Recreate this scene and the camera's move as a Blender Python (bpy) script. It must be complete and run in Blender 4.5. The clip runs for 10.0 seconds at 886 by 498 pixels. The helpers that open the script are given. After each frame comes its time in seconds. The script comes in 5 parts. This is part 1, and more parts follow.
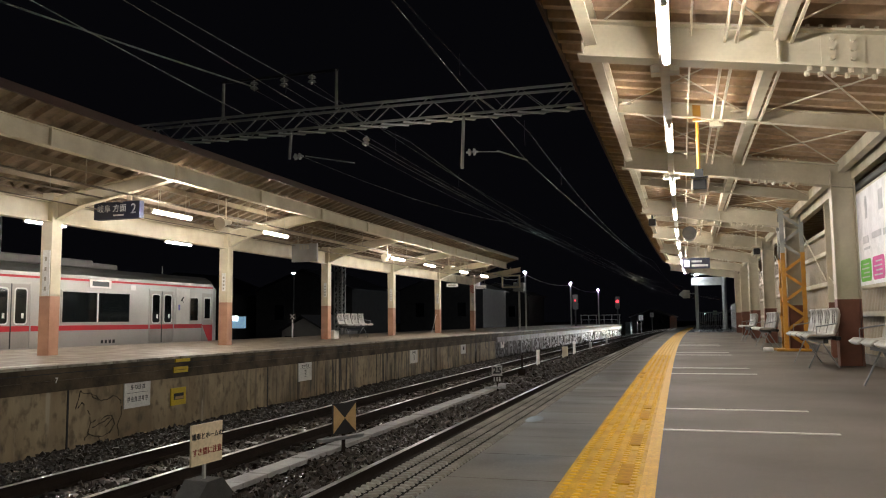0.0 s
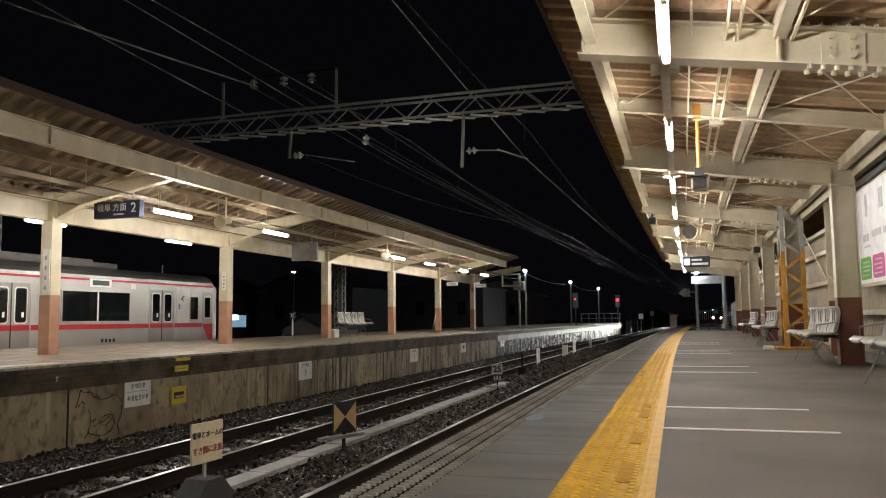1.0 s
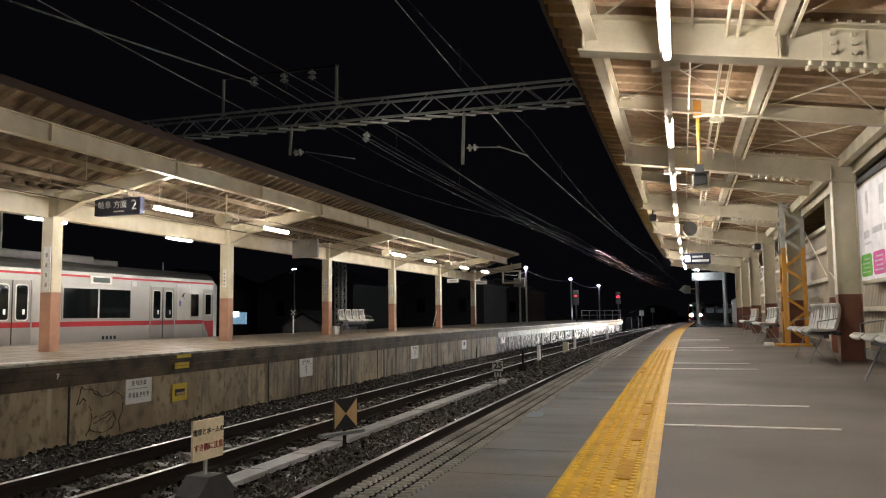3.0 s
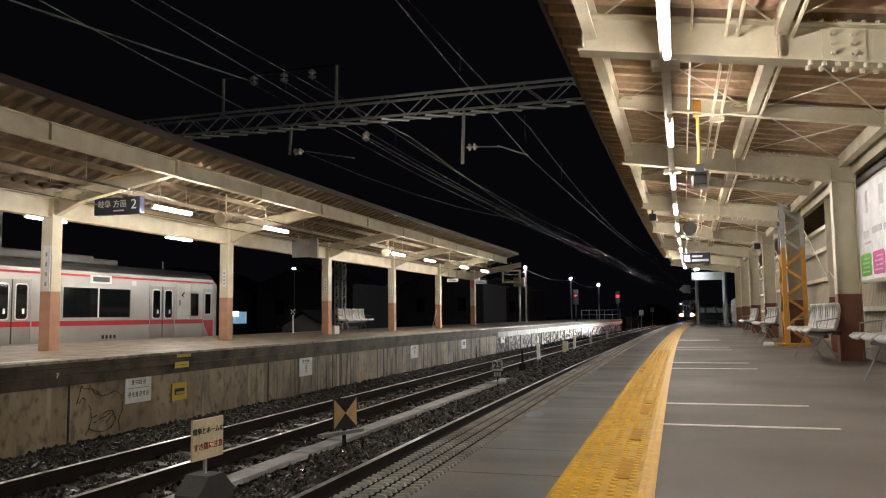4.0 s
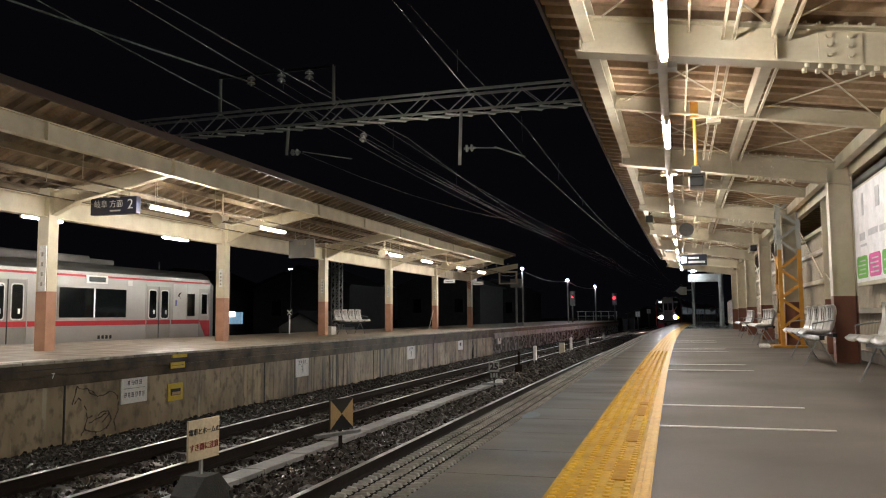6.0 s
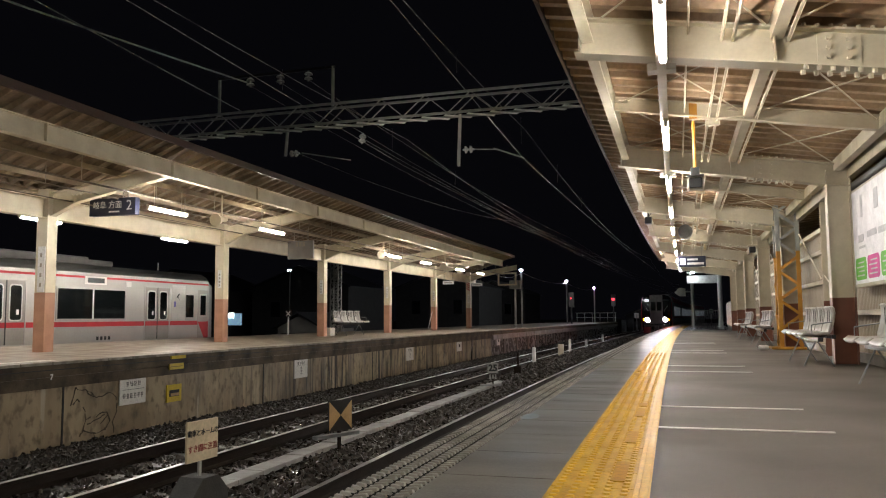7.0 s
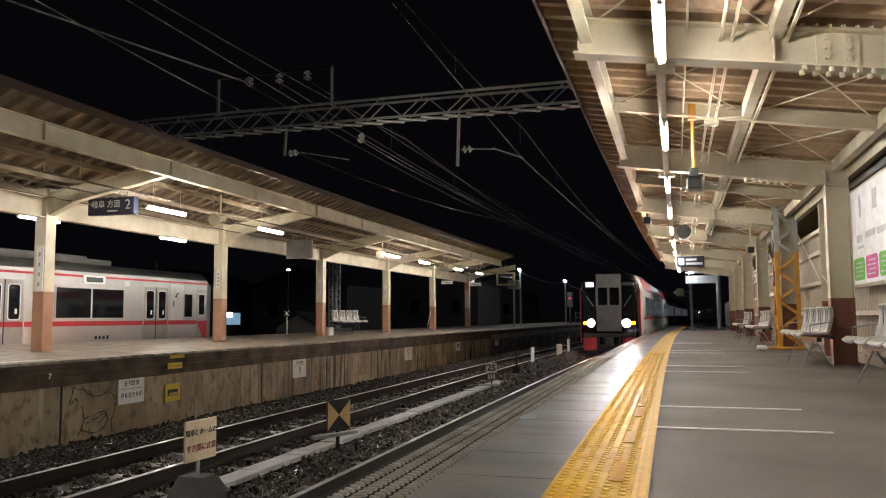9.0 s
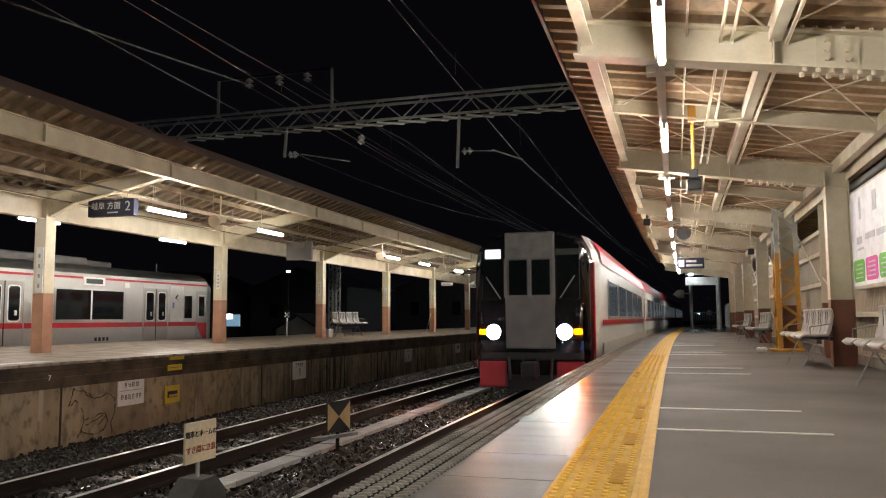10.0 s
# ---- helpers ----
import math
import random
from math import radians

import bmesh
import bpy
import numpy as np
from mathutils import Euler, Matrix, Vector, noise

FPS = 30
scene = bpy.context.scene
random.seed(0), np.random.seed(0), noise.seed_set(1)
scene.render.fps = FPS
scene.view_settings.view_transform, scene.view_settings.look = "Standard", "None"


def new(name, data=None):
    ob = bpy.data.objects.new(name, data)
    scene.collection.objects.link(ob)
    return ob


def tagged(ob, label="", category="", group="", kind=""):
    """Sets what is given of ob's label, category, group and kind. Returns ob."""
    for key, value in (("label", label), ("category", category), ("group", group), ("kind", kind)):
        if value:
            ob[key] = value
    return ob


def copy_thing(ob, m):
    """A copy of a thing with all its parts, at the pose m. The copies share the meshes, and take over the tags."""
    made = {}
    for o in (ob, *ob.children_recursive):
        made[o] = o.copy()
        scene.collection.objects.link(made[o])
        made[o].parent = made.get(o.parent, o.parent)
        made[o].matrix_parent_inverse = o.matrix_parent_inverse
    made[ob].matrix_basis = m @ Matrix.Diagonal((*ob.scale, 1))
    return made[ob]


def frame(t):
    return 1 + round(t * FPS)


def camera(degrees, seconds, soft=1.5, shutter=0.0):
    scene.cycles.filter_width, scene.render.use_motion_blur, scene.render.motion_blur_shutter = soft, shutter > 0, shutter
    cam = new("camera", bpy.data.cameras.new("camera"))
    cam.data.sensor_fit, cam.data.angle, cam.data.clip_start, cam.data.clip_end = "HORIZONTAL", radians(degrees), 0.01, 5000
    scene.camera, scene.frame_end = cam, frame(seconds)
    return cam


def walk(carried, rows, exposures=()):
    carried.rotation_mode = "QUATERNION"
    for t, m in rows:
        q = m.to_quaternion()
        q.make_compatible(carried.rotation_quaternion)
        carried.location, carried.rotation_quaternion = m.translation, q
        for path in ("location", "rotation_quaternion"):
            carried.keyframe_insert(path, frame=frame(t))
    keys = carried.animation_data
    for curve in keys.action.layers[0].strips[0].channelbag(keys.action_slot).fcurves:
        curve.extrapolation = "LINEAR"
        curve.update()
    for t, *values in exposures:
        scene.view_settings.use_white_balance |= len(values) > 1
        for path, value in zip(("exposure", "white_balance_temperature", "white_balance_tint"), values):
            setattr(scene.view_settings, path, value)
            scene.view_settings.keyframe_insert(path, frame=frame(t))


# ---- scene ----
# ---------- camera ----------
EYE_H = 0.685
YAW, TILT, LEAN = 16.371, 5.240, -0.558


def aim(dy, dt, dl):
    """The camera's pose on its stand for small turns of the hand, in degrees: yaw, tilt, lean."""
    return (Matrix.Translation((0, 0, EYE_H)) @ Matrix.Rotation(radians(YAW + dy), 4, "Z")
            @ Matrix.Rotation(radians(90 + TILT + dt), 4, "X") @ Matrix.Rotation(radians(-(LEAN + dl)) * -1, 4, "Z"))


SWAY = [(0.0, 0, 0, 0), (0.5, 0, -.035, -.04), (1.0, .005, -.096, -.056), (1.5, .02, -.158, -.091),
        (2.0, .04, -.237, -.112), (2.5, .049, -.285, -.102), (3.2, .046, -.330, -.082), (4.0, .032, -.357, -.050),
        (4.5, -.012, -.372, -.005), (5.0, -.076, -.372, .034), (5.5, -.143, -.341, .062), (6.2, -.220, -.262, .105),
        (7.0, -.276, -.190, .135), (7.5, -.294, -.208, .138), (8.0, -.314, -.229, .152), (8.5, -.344, -.235, .165),
        (9.0, -.366, -.209, .210), (9.5, -.369, -.149, .224), (10.0, -.37, -.088, .224)]
cam = camera(59.124, 10.0, soft=1.1)
walk(cam, [(t, aim(a, b, c)) for t, a, b, c in SWAY])

# ---------- world ----------
world = bpy.data.worlds.new("night")
scene.world = world
world.use_nodes = True
wn = world.node_tree.nodes
wbg = wn["Background"]
wbg.inputs[0].default_value = (0.010, 0.010, 0.014, 1)
wbg.inputs[1].default_value = 0.18
scene.view_settings.exposure = 0.0

# ---------- alignment of the line ----------
BENDS = [(-40, 1 / 1192.6), (45, 1 / 3000), (100, 1 / 500), (230, 0)]


def _line():
    out, x, y, a, s, ds = {}, 0.0, 0.0, 0.0, 0.0, 0.5
    out[0] = (0.0, 0.0, 0.0)
    for sign in (1, -1):
        x = y = a = 0.0
        for i in range(1, 1200 if sign > 0 else 120):
            s = sign * i * ds
            k = [b for b in BENDS if b[0] <= s][-1][1] if s > -40 else 0
            a += sign * k * ds
            x += sign * ds * math.sin(a - sign * k * ds / 2)
            y += sign * ds * math.cos(a - sign * k * ds / 2)
            out[sign * i] = (x, y, a)
    return out


LINE = _line()


def at(X, s):
    """Point X metres to the right of the line, s metres along it, and the heading there."""
    i = math.floor(s / 0.5)
    u = s / 0.5 - i
    p, q = LINE[i], LINE[i + 1]
    x, y, a = (p[j] + (q[j] - p[j]) * u for j in range(3))
    return x + X * math.cos(a), y - X * math.sin(a), a


def spot(X, s, z=0.0, rz=0.0):
    x, y, a = at(X, s)
    return Matrix.Translation((x, y, z)) @ Matrix.Rotation(-a + radians(rz), 4, "Z")


# ---------- materials ----------
def mat(name, col, rough=0.6, metal=0.0, col2=None, scale=6.0, fine=60.0, bump=0.15, rough2=None, emit=0.0, rand=0.0,
        streak=False, mixlo=0.35, mixhi=0.7, spec=0.5, emitcol=None, grain=0.35, world=False):
    m = bpy.data.materials.new(name)
    m.use_nodes = True
    n, l = m.node_tree.nodes, m.node_tree.links
    b = n["Principled BSDF"]
    b.inputs["Metallic"].default_value = metal
    b.inputs["Specular IOR Level"].default_value = spec
    col2 = col2 or tuple(c * 0.7 for c in col)
    tc = n.new("ShaderNodeTexCoord")
    mp = n.new("ShaderNodeMapping")
    if streak:
        mp.inputs["Scale"].default_value = (1, 1, 0.3)
    src = n.new("ShaderNodeNewGeometry").outputs["Position"] if world else tc.outputs["Object"]
    l.new(src, mp.inputs["Vector"])
    n1 = n.new("ShaderNodeTexNoise")
    n1.inputs["Scale"].default_value, n1.inputs["Detail"].default_value = scale, 6
    n2 = n.new("ShaderNodeTexNoise")
    n2.inputs["Scale"].default_value, n2.inputs["Detail"].default_value = fine, 4
    l.new(mp.outputs[0], n1.inputs["Vector"])
    l.new(src, n2.inputs["Vector"])
    r = n.new("ShaderNodeMapRange")
    r.inputs["From Min"].default_value, r.inputs["From Max"].default_value = mixlo, mixhi
    l.new(n1.outputs["Fac"], r.inputs["Value"])
    mx = n.new("ShaderNodeMix")
    mx.data_type = "RGBA"
    mx.inputs["A"].default_value, mx.inputs["B"].default_value = (*col, 1), (*col2, 1)
    l.new(r.outputs[0], mx.inputs["Factor"])
    g = n.new("ShaderNodeMix")
    g.data_type, g.blend_type = "RGBA", "MULTIPLY"
    g.inputs["Factor"].default_value = grain
    l.new(mx.outputs["Result"], g.inputs["A"])
    l.new(n2.outputs["Color"], g.inputs["B"])
    g2 = n.new("ShaderNodeMapRange")
    g2.inputs["From Min"].default_value, g2.inputs["From Max"].default_value = 0.3, 0.7
    g2.inputs["To Min"].default_value, g2.inputs["To Max"].default_value = 0.55, 1.3
    l.new(n2.outputs["Fac"], g2.inputs["Value"])
    gg = n.new("ShaderNodeCombineColor")
    for i in range(3):
        l.new(g2.outputs[0], gg.inputs[i])
    l.new(gg.outputs[0], g.inputs["B"])
    out = g.outputs["Result"]
    if rand:
        oi = n.new("ShaderNodeObjectInfo")
        rr = n.new("ShaderNodeMapRange")
        rr.inputs["To Min"].default_value, rr.inputs["To Max"].default_value = 1 - rand, 1 + rand
        l.new(oi.outputs["Random"], rr.inputs["Value"])
        hs = n.new("ShaderNodeHueSaturation")
        l.new(rr.outputs[0], hs.inputs["Value"])
        l.new(out, hs.inputs["Color"])
        out = hs.outputs[0]
    l.new(out, b.inputs["Base Color"])
    rr2 = n.new("ShaderNodeMapRange")
    rr2.inputs["From Min"].default_value, rr2.inputs["From Max"].default_value = mixlo, mixhi
    rr2.inputs["To Min"].default_value, rr2.inputs["To Max"].default_value = rough, rough if rough2 is None else rough2
    l.new(n1.outputs["Fac"], rr2.inputs["Value"])
    l.new(rr2.outputs[0], b.inputs["Roughness"])
    if bump:
        bp = n.new("ShaderNodeBump")
        bp.inputs["Strength"].default_value, bp.inputs["Distance"].default_value = bump, 0.01
        l.new(n2.outputs["Fac"], bp.inputs["Height"])
        l.new(bp.outputs[0], b.inputs["Normal"])
    if emit:
        b.inputs["Emission Color"].default_value = (*(emitcol or col), 1)
        b.inputs["Emission Strength"].default_value = emit
    return m


M = dict(
    asphalt=mat("asphalt", (.19, .165, .14), .62, spec=.25, col2=(.145, .125, .105), scale=.7, fine=180, bump=.25, rough2=.8, world=True),
    wet_asphalt=mat("wet_asphalt", (.1, .095, .09), .16, col2=(.07, .066, .062), scale=1.2, fine=120, bump=.2, rough2=.32, world=True),
    edge=mat("edge_block", (.24, .215, .175), .4, col2=(.13, .117, .095), scale=3, fine=60, bump=.3, rough2=.6, world=True),
    edge_stone=mat("edge_stone", (.42, .38, .31), .3, col2=(.16, .14, .11), scale=5, fine=40, bump=.3, rand=.25, rough2=.5, world=True),
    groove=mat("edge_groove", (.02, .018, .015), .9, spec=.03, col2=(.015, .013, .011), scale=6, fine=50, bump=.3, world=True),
    bluespot=mat("pale_blue_spot", (.13, .165, .185), .35, col2=(.08, .09, .095), scale=14, fine=60, bump=.1, world=True),
    trough=mat("trough_concrete", (.36, .34, .32), .5, col2=(.2, .185, .17), scale=3, fine=40, bump=.3, rand=.12, world=True),
    rubble=mat("wet_rubble", (.2, .19, .18), .2, col2=(.05, .046, .042), scale=4, fine=9, bump=1.0, rough2=.35, world=True),
    island_top=mat("island_paving", (.34, .28, .2), .28, col2=(.24, .19, .14), scale=2.5, fine=50, bump=.1, rough2=.5, world=True),
    crack=mat("crack_dirt", (.07, .054, .034), .9, scale=9, bump=0),
    holder=mat("black_plastic", (.02, .02, .02), .4, scale=9, bump=0),
    shopglow=mat("shop_sign", (.5, .7, .9), .4, emit=.45, emitcol=(.35, .62, .85), bump=0),
    shopwhite=mat("shop_sign_white", (.9, .9, .9), .4, emit=2.5, emitcol=(.9, 1, 1), bump=0),
    warm_window=mat("warm_window", (.9, .6, .3), .4, emit=3, emitcol=(1, .72, .4), bump=0),
    porcelain=mat("porcelain", (.6, .6, .58), .15, col2=(.5, .5, .48), bump=0),
    wirem=mat("bare_wire", (.16, .155, .15), .4, .7, bump=0),
    worn=mat("worn_patch", (.58, .3, .006), .6, spec=.1, col2=(.42, .2, .004), scale=20, bump=.1),
    trunk=mat("trunking_paint", (.42, .38, .3), .45, col2=(.34, .3, .24), scale=5, bump=.02, grain=.08),
    mast=mat("grey_mast", (.42, .42, .39), .5, .2, col2=(.3, .3, .28), scale=6, bump=.05, grain=.08),
    seat_dark=mat("seat_slot", (.12, .11, .1), .6, bump=0),
    faint=mat("faint_print", (.6, .57, .58), .5, emit=.1, emitcol=(.9, .85, .86), bump=0),
    foot=mat("concrete_foot", (.05, .048, .042), .7, col2=(.035, .033, .03), scale=8, bump=.4),
    ochre=mat("ochre_plate", (.5, .33, .15), .5, col2=(.42, .27, .12), scale=8, bump=.02),
    pier=mat("pier_concrete", (.16, .145, .13), .5, col2=(.05, .045, .04), scale=3, bump=.2),
    wetwall=mat("wet_slab_side", (.3, .28, .26), .25, col2=(.1, .09, .08), scale=5, bump=.3, rough2=.5, streak=True, world=True),
    shed_wall=mat("shed_wall", (.3, .29, .27), .7, col2=(.24, .23, .22), scale=2, bump=.1),
    led_dim=mat("led_cold", (1, 1, 1), .3, emit=12, emitcol=(.75, .95, 1), bump=0),
    door_steel=mat("door_steel", (.4, .37, .34), .35, .8, col2=(.35, .33, .3), scale=2, fine=20, bump=0, grain=.1),
    screen=mat("dark_screen", (.05, .06, .06), .2, bump=0),
    notice=mat("notice_print", (.2, .2, .55), .5, bump=0),
    train_grey2=mat("cooler_grey", (.35, .34, .32), .5, col2=(.28, .27, .25), scale=3, bump=.02),
    train_greyl=mat("train_grey_light", (.2, .195, .185), .35, bump=0),
    train_cream=mat("train_cream", (.6, .54, .44), .35, bump=0),
    mask=mat("front_mask", (.01, .01, .012), .08, bump=0),
    coach_glass=mat("coach_glass", (.02, .025, .03), .08, emit=.05, emitcol=(.8, .9, 1), bump=0),
    blue=mat("blue_mark", (.03, .1, .5), .4, bump=0),
    darkedge=mat("dark_edge_course", (.13, .097, .06), .6, spec=.2, col2=(.028, .02, .013), scale=2.2, fine=30, bump=.4, world=True),
    roofing_old=mat("roof_sheet_old", (.33, .24, .155), .55, col2=(.16, .115, .072), scale=1.6, fine=14, bump=.05, world=True),
    galv=mat("galvanised_plate", (.85, .85, .8), .5, .1, bump=0),
    led_end=mat("end_lamp", (1, 1, 1), .3, emit=260, emitcol=(.85, .93, 1), bump=0),
    pipe_dark=mat("dark_pipe", (.16, .12, .08), .5, col2=(.1, .075, .05), scale=5, bump=.02),
    purlin_old=mat("old_purlin", (.4, .32, .21), .5, col2=(.28, .21, .14), scale=3, bump=.02),
    amber_lens=mat("amber_lens", (.8, .25, .02), .3, emit=16, emitcol=(1, .07, .0), bump=0),
    coping=mat("coping", (.22, .19, .15), .4, col2=(.12, .1, .08), scale=3, fine=40, bump=.25, world=True),
    tactile=mat("tactile_yellow", (.66, .37, .004), .45, spec=.12, col2=(.54, .275, .003), scale=5, fine=70, bump=.1, rand=.08, rough2=.5, world=True),
    tactile_pale=mat("tactile_worn", (.78, .46, .04), .45, spec=.15, col2=(.66, .37, .03), scale=8, fine=70, bump=.1, world=True),
    white_line=mat("line_paint", (.85, .82, .76), .5, col2=(.75, .72, .65), scale=20, fine=90, world=True),
    cream=mat("cream_paint", (.62, .56, .42), .38, col2=(.5, .44, .32), scale=3, fine=30, bump=.05, rough2=.5, grain=.08),
    cream2=mat("cream_paint_old", (.76, .68, .5), .45, col2=(.6, .51, .35), scale=2, fine=25, bump=.06, grain=.08),
    brown=mat("brown_paint", (.23, .09, .055), .45, col2=(.16, .065, .04), scale=4, fine=30, bump=.05, grain=.08),
    terracotta=mat("terracotta_paint", (.5, .27, .17), .5, col2=(.4, .2, .12), scale=4, fine=30, bump=.05, grain=.08),
    roofing=mat("roof_sheet", (.48, .34, .21), .5, col2=(.33, .22, .13), scale=2.2, fine=20, bump=.05, rough2=.65, world=True),
    roofout=mat("roof_outside", (.06, .024, .016), .6, col2=(.05, .03, .02), scale=4, fine=30),
    steel=mat("galvanised", (.35, .36, .37), .4, .8, col2=(.25, .25, .25), scale=8, fine=50, bump=.05, grain=.08),
    dark=mat("dark_metal", (.03, .03, .032), .5, .3, scale=8, fine=50, bump=.05),
    rust=mat("rusty_steel", (.022, .015, .011), .8, 0, spec=.1, col2=(.018, .012, .009), scale=10, fine=60),
    railtop=mat("polished_rail", (.8, .79, .77), .34, 1.0, col2=(.45, .43, .4), scale=5, fine=60, bump=.03),
    sleeper=mat("sleeper_concrete", (.19, .17, .15), .45, col2=(.035, .03, .025), scale=5, fine=40, bump=.35, rand=.3, mixlo=.38, mixhi=.62, world=True),
    ballast=mat("ballast_stone", (.05, .037, .027), .42, col2=(.02, .015, .011), scale=9, fine=60, bump=.3, rough2=.17, mixlo=.42, mixhi=.66),
    dark_stones=mat("dark_ballast", (.026, .019, .013), .6, spec=.3, col2=(.012, .009, .006), scale=9, fine=60, bump=.3, rough2=.25, mixlo=.42, mixhi=.66),
    soil=mat("track_bed", (.03, .024, .018), .95, spec=.05, col2=(.016, .013, .01), scale=6, fine=40, bump=.6, world=True),
    orange=mat("orange_paint", (.55, .27, .03), .45, col2=(.42, .19, .03), scale=5, fine=40, bump=.05, grain=.08),
    sign_white=mat("white_plate", (.84, .82, .77), .45, col2=(.74, .72, .67), scale=5, fine=40, bump=.02),
    sign_cream=mat("cream_plate", (.72, .6, .4), .5, col2=(.62, .5, .32), scale=5, fine=40, bump=.02),
    sign_yellow=mat("yellow_plate", (.7, .5, .02), .45, col2=(.6, .42, .02), scale=8, fine=40, bump=.02),
    black=mat("black_paint", (.012, .012, .012), .5, scale=8, fine=50, bump=.03),
    red_ink=mat("red_lettering", (.3, .03, .02), .5, scale=8, bump=0),
    navy=mat("navy_plate", (.012, .016, .04), .35, col2=(.01, .012, .03), scale=5, bump=0),
    pale=mat("pale_lettering", (.75, .75, .75), .5, scale=8, bump=0),
    glass=mat("dark_glass", (.006, .008, .009), .06, col2=(.008, .01, .01), scale=3, bump=0),
    stainless=mat("stainless", (.5, .48, .45), .3, .9, col2=(.44, .42, .39), scale=.8, fine=20, bump=0, rough2=.34, grain=.1),
    red=mat("red_band", (.5, .012, .02), .35, col2=(.42, .01, .018), scale=4, bump=.02),
    train_white=mat("train_white", (.7, .68, .64), .3, col2=(.62, .6, .56), scale=3, bump=.02),
    train_grey=mat("train_grey", (.13, .125, .125), .4, col2=(.1, .095, .095), scale=3, bump=.02),
    roof_grey=mat("roof_grey", (.12, .115, .11), .5, col2=(.09, .085, .08), scale=3, bump=.05),
    seat=mat("seat_shell", (.42, .4, .36), .3, col2=(.33, .31, .28), scale=4, fine=30, bump=.02, grain=.08),
    panel=mat("wall_panel", (.5, .43, .32), .5, col2=(.4, .34, .25), scale=2, fine=30, bump=.05, grain=.08),
    tube=mat("lamp_tube", (1, 1, 1), .4, emit=166, emitcol=(1, .955, .895), bump=0),
    tube_far=mat("lamp_tube_far", (1, 1, 1), .4, emit=232, emitcol=(1, .955, .895), bump=0),
    poster=mat("lit_panel", (.75, .72, .72), .4, emit=.25, emitcol=(.95, .9, .9), bump=0),
    green=mat("green_print", (.16, .55, .06), .5, emit=.08, emitcol=(.16, .6, .06), bump=0),
    pink=mat("pink_print", (.75, .08, .35), .5, emit=.08, emitcol=(.8, .08, .35), bump=0),
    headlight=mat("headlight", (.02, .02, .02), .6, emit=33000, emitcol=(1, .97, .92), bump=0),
    # glow for the added baffle ribs, keeps the lamp white from the side
    baffle_glow=mat("lens_grid", (.02, .02, .02), .6, emit=220, emitcol=(1, .97, .92), bump=0),
    amber=mat("amber_lamp", (1, .5, .1), .3, emit=2800, emitcol=(1, .17, .0), bump=0),
    led=mat("led_white", (1, 1, 1), .3, emit=2200, emitcol=(.88, .94, 1), bump=0),
    red_lamp=mat("red_signal", (1, .03, .03), .3, emit=5, emitcol=(1, .012, .025), bump=0),
    marker=mat("route_display", (.8, .8, .9), .3, emit=1.2, emitcol=(.85, .85, 1), bump=0),
    house=mat("house_wall", (.05, .048, .046), .7, col2=(.035, .033, .033), scale=2, bump=.1),
    house_roof=mat("house_roof", (.04, .04, .045), .6, scale=3, bump=.1),
)


